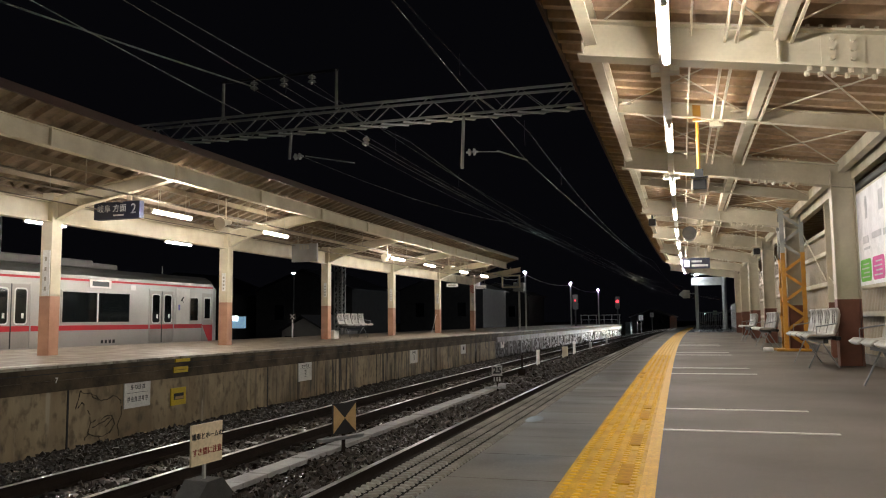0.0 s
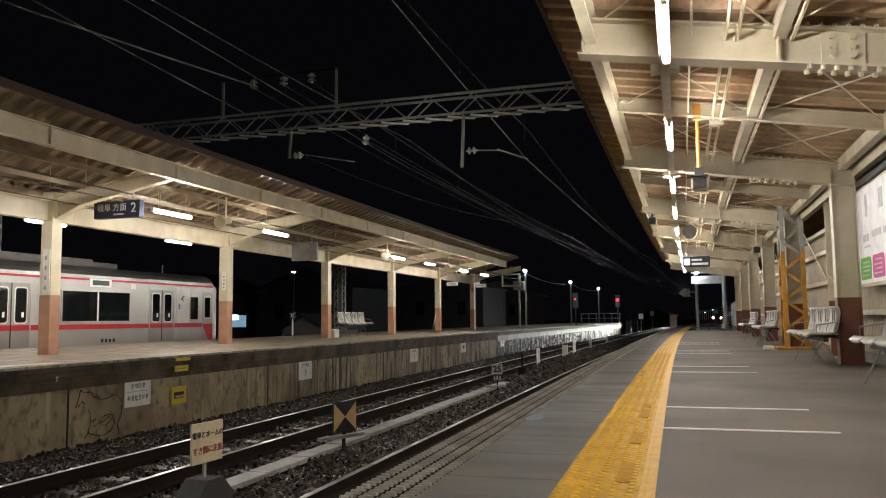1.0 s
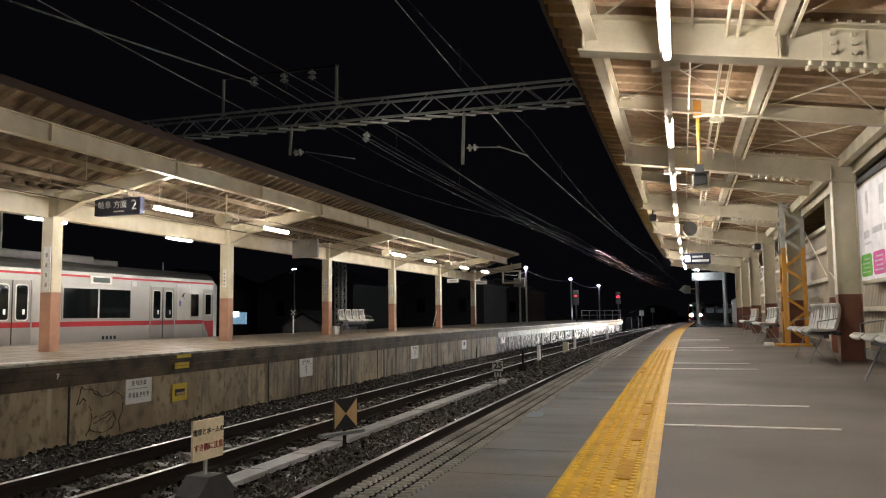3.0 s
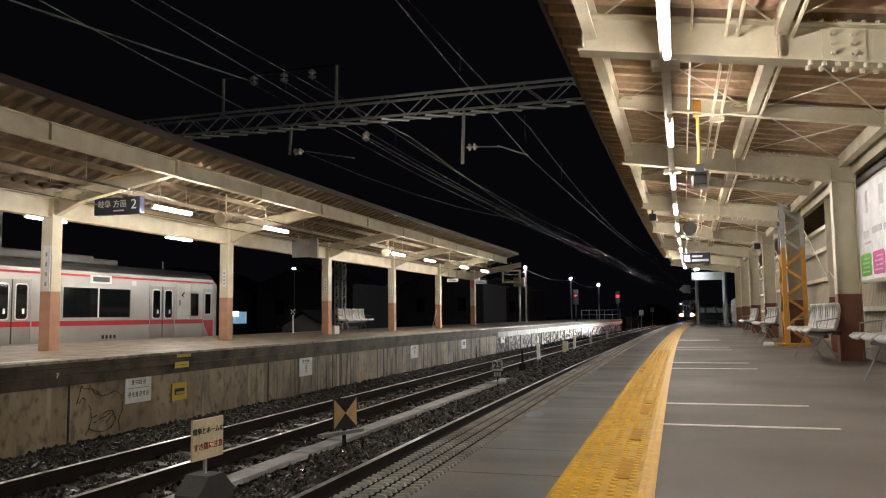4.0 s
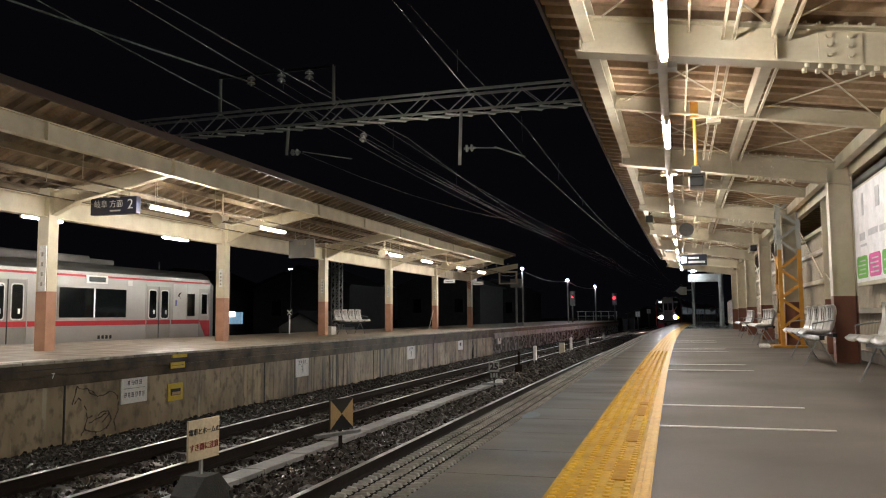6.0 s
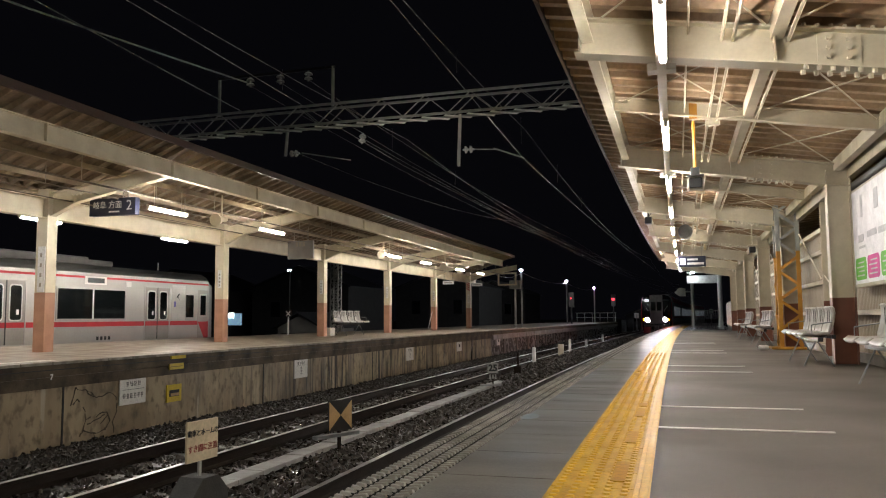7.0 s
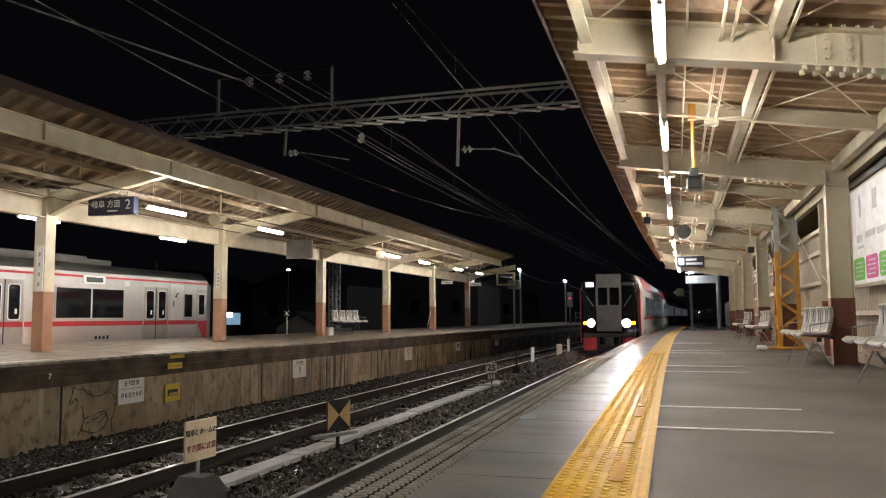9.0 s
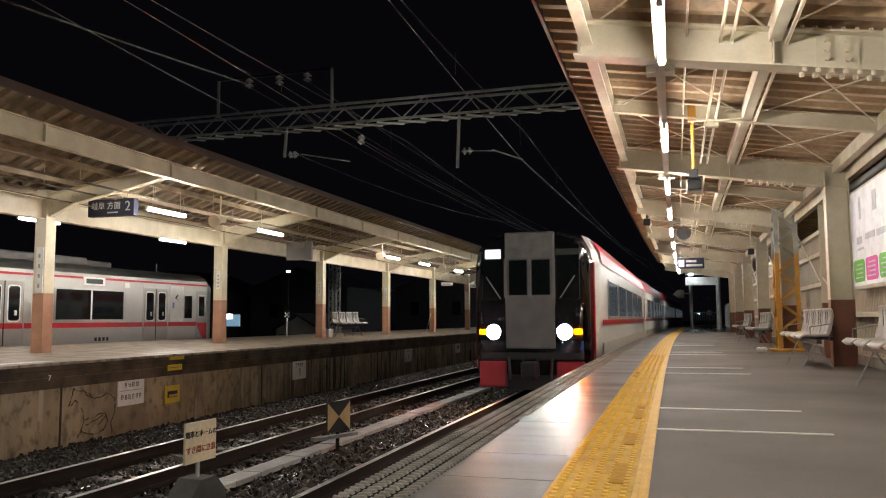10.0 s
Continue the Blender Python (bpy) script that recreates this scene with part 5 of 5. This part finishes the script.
# ---------- beyond the station ----------
def house(X, s, w, d, hw, hr, name, label, mt="house", lit=False):
    t = thing(name, spot(X, s, -1.2), label, "building", "town buildings")
    part("wall", plate([(-w / 2, 0), (w / 2, 0), (w / 2, hw), (0, hw + hr), (-w / 2, hw)], -d / 2, d / 2), M[mt], t)
    for sx in (-1, 1):
        part("roof", plate([(0, hw + hr + .12), (sx * (w / 2 + .3), hw - .08), (sx * (w / 2 + .3), hw + .04), (0, hw + hr + .24)], -d / 2 - .3, d / 2 + .3), M["house_roof"], t)
    for k in range(2):
        x = -w / 4 + k * w / 2
        wn_ = part("window", B((x - .5, x + .5, -d / 2 - .03, -d / 2 + .01, hw * .45, hw * .75)), M["house_roof"], t)
        part("pane", B((x - .44, x + .44, -d / 2 - .036, -d / 2 - .02, hw * .45 + .06, hw * .75 - .06)), M["warm_window"] if lit else M["glass"], wn_)
    return t


house(-23.0, 46, 2.9, 5, 1.35, .75, "shed", "pale gable shed beside the line", "shed_wall")
house(-31, 62, 9, 8, 4.5, 1.6, "house", "dark two-storey house beyond the line")
house(-25, 80, 9, 9, 5.0, 1.5, "house", "dark two-storey house beyond the line")
house(-42, 60, 10, 8, 4.2, 1.8, "house", "dark two-storey house beyond the line")
house(-26, 104, 9, 9, 5, 1.6, "house", "dark two-storey house beyond the line")
house(-12.5, 150, 7, 8, 2.2, 1.2, "house", "dark house past the curve")
house(14, 95, 9, 12, 4.5, 1.8, "house", "dark house beyond the platform end")
t = thing("shop_sign", spot(-30, 46.6, -1.2), "glowing pale blue shop sign on a post", "sign")
part("board", B((-.9, .9, -.1, .1, 1.5, 2.3), bevel=.03), M["shopglow"], t, "glowing blue panel")
part("bright_panel", B((-.85, .4, -.13, -.1, 2.0, 2.35), bevel=.02), M["shopwhite"], t, "bright white panel")
part("post", rod((0, 0, 0), (0, 0, 1.5), .08), M["dark"], t)
for X, s, z in ((-24.5, 45, 3.9), (-24, 60, 2.9), (-6.6, 172, 1.6)):
    t = thing("street_lamp", spot(X, s, -1.2), "distant street lamp with a cold white head", "street lamp", "street lamps")
    part("pole", rod((0, 0, 0), (0, 0, z + 1.1), .06, 8), M["dark"], t)
    part("lamp_head", B((-.13, .13, -.06, .06, z + 1.1, z + 1.2), bevel=.03, m=Matrix.Rotation(.0, 4, "Y")), M["led_dim"], t, "cold white lamp head")

t = thing("column_stripes", spot(FX, FB[-1] - .14, .064), "red and white hazard stripes on the column", "marking")
for k in range(4):
    part("stripe", B((-.13, .13, -.004, .0, -.025, .025), m=Matrix.Translation((0, 0, 2.3 + k * .13)) @ Matrix.Rotation(.6, 4, "Y")), M["red"], t)
ws = thing("service_cable", I4, "thin pale cable strung between the lamp posts", "cable")
wire([(-10.3, 42, 3.3), (-10.5, 51, 3.6)], .012, "cable", M["mast"], "", sag=.35, parent=ws)
wire([(-10.5, 51, 3.7), (-10.5, 68.8, 3.7)], .012, "cable", M["mast"], "", sag=.3, parent=ws)
wire([(-10.5, 68.8, 3.7), (-10.5, 86, 3.7)], .012, "cable", M["mast"], "", sag=.3, parent=ws)

for X, s, w, h in ((-8.6, 97, .6, 1.4), (-8.2, 101, .6, 1.5)):
    t = thing("relay_cabinet", spot(X, s, -1.2), "dark metal relay cabinet beside the track", "cabinet", "relay cabinets")
    part("body", B((-w / 2, w / 2, -.3, .3, .1, h), bevel=.02), M["dark"], t)
    part("plinth", B((-w / 2 - .05, w / 2 + .05, -.35, .35, 0, .1)), M["pier"], t)
    part("lid", B((-w / 2 - .04, w / 2 + .04, -.34, .34, h, h + .05)), M["dark"], t)
    for sx in (-1, 1):
        part("door", B((min(0, sx * w / 2 * .94) + .01, max(0, sx * w / 2 * .94) - .01, -.32, -.3, .18, h - .08)), M["dark"], t)
rl = thing("handrail", spot(-9.2, 93.6, .06), "grey pipe handrail at the island's far end", "railing")
for i in range(6):
    part("post", rod((-i * .9, 0, 0), (-i * .9, 0, 1.1), .03, 8), M["mast"], rl)
for z in (.55, 1.1):
    part("rail", rod((.1, 0, z), (-4.6, 0, z), .025, 8), M["mast"], rl)
for X, s, z in ((-6.9, 95, 1.2), (-7.2, 112, 1.6), (.9, 118, 1.8)):
    t = thing("track_sign_post", spot(X, s, -1.2), "thin post with a small pale board beside the track", "sign", "track sign posts")
    part("stem", rod((0, 0, 0), (0, 0, z + 1.0), .04, 8), M["mast"], t)
    part("board", B((-.25, .25, -.03, -.01, z + .5, z + 1.1)), M["sign_white"], t)
# ---------- standing train ----------
def stopped_train():
    t = thing("stopped_train", I4, "stainless steel commuter train with red bands, standing", "train")
    X = -17.3
    body = part("body", sweep([(X, -.12), (X, 2.12), (X - .1, 2.28), (X - .35, 2.42), (X - 1.3, 2.5), (X - 2.3, 2.42), (X - 2.6, 2.2), (X - 2.6, -.12)], -6, 26.0, .8), M["stainless"], t)
    part("underframe", sweep(rect(X - 2.4, X - .15, -.75, -.12), -6, 25.5), M["dark"], t)
    part("red_band", sweep(rect(X - .01, X + .006, .5, .65), -6, 26.0), M["red"], t, "red waist band")
    part("upper_band", sweep(rect(X - .01, X + .006, 1.985, 2.05), -6, 26.0), M["red"], t, "red cornice band")
    part("gutter", sweep(rect(X - .02, X + .02, 2.12, 2.15), -6, 26.0), M["stainless"], t)

    def on(s):
        return spot(X, s)

    def frame_of(y0, y1, z0, z1, w, mt, par, nm):
        return part(nm, B((-.01, .018, y0, y0 + w, z0, z1), (-.01, .018, y1 - w, y1, z0, z1), (-.01, .018, y0 + w, y1 - w, z0, z0 + w), (-.01, .018, y0 + w, y1 - w, z1 - w, z1)), M[mt], par)

    for s in (16.75, 23.02):
        d = part("door", B((-.02, .003, -.64, .64, .02, 1.8)), M["stainless"], t)
        d.matrix_local = on(s)
        frame_of(-.68, .68, 0, 1.86, .04, "stainless", d, "door_frame")
        for y in (-.32, .32):
            part("door_leaf", B((-.01, .012, y - .3, y + .3, .02, 1.8), bevel=.004), M["door_steel"], d)
            part("window_trim", rounded(y - .225, y + .225, .68, 1.7, .1, .0, .017), M["galv"], d, "pale rounded window surround")
            part("door_window", rounded(y - .185, y + .185, .72, 1.66, .075, .0, .021), M["glass"], d)
            part("leaf_band", B((.0, .015, y - .3, y + .3, .5, .65)), M["red"], d)
            part("sticker", B((.018, .024, y + .02, y + .1, .86, 1.0)), M["sign_white"], d)
        part("seam", B((.0, .016, -.014, .014, .02, 1.8)), M["dark"], d)
        for q in (-.66, .66):
            part("jamb", B((.0, .014, q - .018, q + .018, .0, 1.84)), M["dark"], d)
    wdw = part("window", B((-.02, .008, -1.44, 1.44, .745, 1.645), bevel=.006), M["glass"], t, "dark side window")
    wdw.matrix_local = on(19.97)
    frame_of(-1.5, 1.5, .69, 1.7, .055, "stainless", wdw, "window_frame")
    part("mullion", B((-.01, .016, -.03, .03, .745, 1.645)), M["sign_white"], wdw)
    wdw = part("window", B((-.02, .008, -.24, .24, .78, 1.6), bevel=.006), M["glass"], t, "small dark window")
    wdw.matrix_local = on(24.84)
    frame_of(-.28, .28, .74, 1.64, .04, "stainless", wdw, "window_frame")
    d = part("cab_door", B((-.02, .01, -.33, .33, .02, 1.8), bevel=.004), M["door_steel"], t)
    d.matrix_local = on(25.66)
    part("cab_window", B((.0, .016, -.17, .17, .86, 1.6), bevel=.006), M["glass"], d)
    frame_of(-.22, .22, .8, 1.66, .04, "stainless", d, "window_frame")
    part("red_corner", plate([(-.33, .62), (.33, .62), (.33, -.02), (.1, -.02)], .0, .016), M["red"], d).matrix_local = Matrix.Rotation(radians(90), 4, "Z") @ Matrix.Translation((0, -.016, 0))
    part("white_panel", B((-.01, .006, -.38, .38, .66, 1.94)), M["train_white"], t).matrix_local = on(24.2)
    dsp = part("display_box", B((-.01, .022, -.47, .47, 1.8, 2.05), bevel=.006), M["sign_white"], t)
    dsp.matrix_local = on(20.06)
    part("display_screen", B((.018, .027, -.36, .36, 1.85, 2.0)), M["screen"], dsp)
    part("vent", B((-.01, .016, -.12, .12, 1.78, 1.95)), M["train_white"], t).matrix_local = on(22.0 - .45)
    part("emblem", plate([(-.1, 1.5), (.02, 1.62), (.12, 1.64), (.0, 1.52), (.1, 1.4), (0, 1.48)], .007, .012), M["black"], t).matrix_local = on(24.15) @ Matrix.Rotation(radians(90), 4, "Z") @ Matrix.Translation((0, -.02, 0))
    part("notice", B((.0, .01, -.05, .05, 1.15, 1.35)), M["notice"], t).matrix_local = on(23.98)
    for k in range(4):
        part("number_bar", B((.0, .005, -.05, .05, .08, .19)), M["dark"], t).matrix_local = on(20.2 + k * .17)
    roof = part("roof_unit", B((-1.1, 1.1, -2.4, 2.4, 2.42, 2.66), bevel=.04), M["roof_grey"], t)
    roof.matrix_local = spot(X - 1.3, 17.6)
    part("roof_unit", B((-.8, .8, -.6, .6, 2.44, 2.62), bevel=.04), M["roof_grey"], t).matrix_local = spot(X - 1.3, 20.8)
    part("antenna", rod((0, 0, 2.45), (0, 0, 2.78), .02, 8), M["mast"], t).matrix_local = spot(X - 1.0, 24.3)
    # tapered cab end
    f = bmesh.new()
    P = [(-.0, -.12), (0, 2.05), (-.35, 2.38), (-2.25, 2.38), (-2.6, 2.05), (-2.6, -.12)]
    a = [f.verts.new((x, 0, z)) for x, z in P]
    b = [f.verts.new((-1.3 + (x + 1.3) * .84, .55, z * .96)) for x, z in P]
    for j in range(6):
        f.faces.new((a[j], a[(j + 1) % 6], b[(j + 1) % 6], b[j]))
    f.faces.new(b)
    part("cab_front", f, M["stainless"], t).matrix_local = spot(X, 26.0)


stopped_train()


# ---------- express train ----------
def section(hw, zt, zb=-.38):
    half = [(hw * .97, zb), (hw, .25), (hw, 1.75), (hw * .95, 2.02), (hw * .82, zt - .1), (hw * .5, zt)]
    return half + [(-x, z) for x, z in half[::-1]]


def loft(secs):
    bm = bmesh.new()
    rings = [[bm.verts.new((x, y, z)) for x, z in prof] for y, prof in secs]
    k = len(rings[0])
    for a, b in zip(rings, rings[1:]):
        for j in range(k):
            f = bm.faces.new((a[j], a[(j + 1) % k], b[(j + 1) % k], b[j]))
            f.smooth = True
    bm.faces.new(rings[0])
    bm.faces.new(rings[-1][::-1])
    return bm


HALF = 9.3


def carriage(name, label, head):
    t = thing(name, spot(-2.6, 60), label, "train", "express train cars")
    y0 = -HALF
    if head:
        secs = [(y0 + .4, section(1.165, 2.4)), (y0 + 1.1, section(1.23, 2.42)), (HALF, section(1.25, 2.42))]
        part("nose", loft([(y0 + .02, section(1.02, 2.3)), (y0 + .1, section(1.1, 2.36)), (y0 + .395, section(1.166, 2.4))]), M["mask"], t, "dark glossy nose shell")
        for sx in (-1, 1):
            part("nose_stripe", B((sx * 1.172 - .012, sx * 1.172 + .012, y0 + .39, y0 + .52, -.3, 1.78)), M["red"], t, "red upright stripe behind the nose")
    else:
        secs = [(-HALF + .25, section(1.25, 2.42)), (HALF, section(1.25, 2.42))]
    part("body", loft(secs), M["train_white"], t)
    ya = y0 + (1.2 if head else .35)
    for sx in (-1, 1):
        x0, x1 = (1.249, 1.262) if sx > 0 else (-1.262, -1.249)
        part("roof_band", plate([(sx * 1.252, 1.8), (sx * 1.262, 1.8), (sx * 1.2, 2.06), (sx * 1.1, 2.26), (sx * 1.085, 2.25), (sx * 1.19, 2.04)], ya, HALF), M["red"], t, "red band under the roof")
        part("waist_band", B((x0, x1, ya, HALF, .56, .66)), M["red"], t, "red waist line")
        part("lower_panel", B((x0, x1 , ya, HALF, -.36, .2)), M["train_cream"], t)
        for i in range(5 if head else 6):
            y = y0 + (3.6 if head else 2.6) + i * 2.75
            if y > HALF - 1.6:
                continue
            wn1 = part("window", B((x0, x1 + sx * .004 if sx > 0 else x1, y - 1.15, y + 1.15, .74, 1.5), bevel=.004), M["coach_glass"], t, "dim coach window")
            part("window_trim", B((x0, x1 + .006, y - 1.2, y - 1.15, .7, 1.54)), M["stainless"], wn1)
            part("window_trim", B((x0, x1 + .006, y - 1.2, y + 1.2, .68, .72)), M["stainless"], wn1)
        d = part("door", B((x0, x1 + .004, HALF - 1.3, HALF - .5, -.3, 1.72), bevel=.004), M["train_white"], t)
        part("door_window", B((x0, x1 + .008, HALF - 1.1, HALF - .7, .7, 1.5)), M["coach_glass"], d)
    part("underframe", B((-1.05, 1.05, y0 + 1.0, HALF - .3, -.72, -.37)), M["dark"], t)
    for y in (y0 + 3.0, HALF - 2.6):
        bg = part("bogie", B((-.95, .95, y - 1.2, y + 1.2, -.75, -.45), bevel=.04), M["dark"], t)
        for yy in (y - .9, y + .9):
            for sx in (-1, 1):
                part("wheel", rod((sx * .5, yy, -.43), (sx * .6, yy, -.43), .4, 18), M["rust"], bg)
    part("roof_unit", B((-.75, .75, -2, 2, 2.4, 2.6), bevel=.05), M["roof_grey"], t)
    if head:
        f = y0
        part("face_mask", loft([(f - .0, [(x * .99, z) for x, z in section(1.0, 2.28, .75)]), (f + .06, section(1.08, 2.34, .72))]), M["mask"], t, "black glossy front mask")
        ctr = part("front_door", B((-.48, .48, f - .07, f + .05, .12, 2.36), bevel=.025), M["train_grey"], t, "pale grey gangway door panel")
        part("door_header", B((-.46, .46, f - .085, f - .06, 1.85, 2.33), bevel=.01), M["train_greyl"], ctr)
        for a, b in ((-.4, -.045), (.045, .4)):
            part("front_window", B((a, b, f - .082, f - .06, 1.14, 1.82), bevel=.008), M["glass"], ctr)
        for a in (-.47, .47, 0.0):
            part("window_post", B((a - .025, a + .025, f - .095, f - .06, 1.1, 1.84)), M["train_greyl"], ctr)
        for sx in (-1, 1):
            w = part("windscreen", B((min(sx * .52, sx * .96), max(sx * .52, sx * .96), f - .02, f + .02, 1.05, 2.1), bevel=.015), M["glass"], t)
            part("wiper", bar((sx * .58, f - .035, 1.08), (sx * .86, f - .035, 1.5), .012, .018), M["steel"], w)
        part("lower_face", loft([(f - .05, [(x * .95, min(z, .95)) for x, z in section(1.0, .95, .05)]), (f + .05, [(x, min(z, 1.0)) for x, z in section(1.04, 1.0, .02)])]), M["mask"], t)
        part("destination_display", B((-.88, -.57, f - .05, f - .01, 1.86, 2.04), bevel=.008), M["marker"], t, "lit white destination display")
        part("route_board", B((.5, .95, f - .04, f - .01, 1.9, 2.02), bevel=.008), M["screen"], t)
        for sx in (-1, 1):
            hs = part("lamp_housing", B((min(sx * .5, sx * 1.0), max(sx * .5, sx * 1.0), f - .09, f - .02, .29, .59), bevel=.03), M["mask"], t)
            # disc drawn oversized, so its shape takes in the glare around the lamp
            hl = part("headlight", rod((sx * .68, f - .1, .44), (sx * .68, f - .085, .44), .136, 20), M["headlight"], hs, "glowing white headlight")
            # the deep rim and the glowing ribs inside are added to narrow the beam
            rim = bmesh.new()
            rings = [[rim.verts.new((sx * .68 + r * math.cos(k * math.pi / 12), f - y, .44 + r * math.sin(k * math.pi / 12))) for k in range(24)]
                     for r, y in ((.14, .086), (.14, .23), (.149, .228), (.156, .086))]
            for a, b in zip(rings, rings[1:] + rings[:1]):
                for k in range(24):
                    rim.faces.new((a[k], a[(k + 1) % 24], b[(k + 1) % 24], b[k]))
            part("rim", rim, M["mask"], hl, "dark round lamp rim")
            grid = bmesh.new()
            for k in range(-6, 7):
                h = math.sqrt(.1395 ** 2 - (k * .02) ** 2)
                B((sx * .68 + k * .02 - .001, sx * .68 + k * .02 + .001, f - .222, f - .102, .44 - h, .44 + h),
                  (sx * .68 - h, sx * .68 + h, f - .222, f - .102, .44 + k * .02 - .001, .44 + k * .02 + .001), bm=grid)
            part("lens_grid", grid, M["baffle_glow"], hl, "added glowing baffle ribs that narrow the beam")
            part("indicator", B((min(sx * .842, sx * .995), max(sx * .842, sx * .995), f - .105, f - .085, .39, .49), bevel=.012), M["amber_lens"], hs, "glowing amber side lamp")
            part("bulb", rod((sx * .92, f - .115, .44), (sx * .92, f - .104, .44), .03, 12), M["amber"], hs)
            part("skirt", B((min(sx * .48, sx * 1.02), max(sx * .48, sx * 1.02), f - .02, f + .3, -.62, -.12), bevel=.03), M["skirt"], t, "red front skirt")
        part("apron", B((-1.0, 1.0, f - .03, f + .2, -.1, .1), bevel=.03), M["dark"], t)
        part("coupler", B((-.15, .15, f - .32, f + .2, -.42, -.12), bevel=.04), M["dark"], t)
        for k in range(4):
            part("hose", rod((-.42 + k * .28, f - .1, -.05), (-.38 + k * .26, f - .14, -.45), .025, 8), M["holder"], t)
        part("plough", B((-.5, .5, f + .05, f + .2, -.68, -.3), bevel=.02), M["dark"], t)
        part("corner_mark", B((.88, 1.0, f - .035, f + .0, .1, .26)), M["blue"], t)
    return t


CARS = [carriage("express_train", "white and red express train car with lit headlights, arriving", True)]
CARS.append(carriage("express_coach", "white and red express coach coupled behind", False))
for i in range(2):
    CARS.append(copy_thing(CARS[1], spot(-2.6, 120)))


def motions():
    for k, car in enumerate(CARS):
        rows = []
        for i in range(41):
            t = i * .25
            rows.append((t, spot(-2.6, 14.9 + 16.3 * (10 - t) + HALF + 2 * HALF * k)))
        walk(car, rows)


motions()
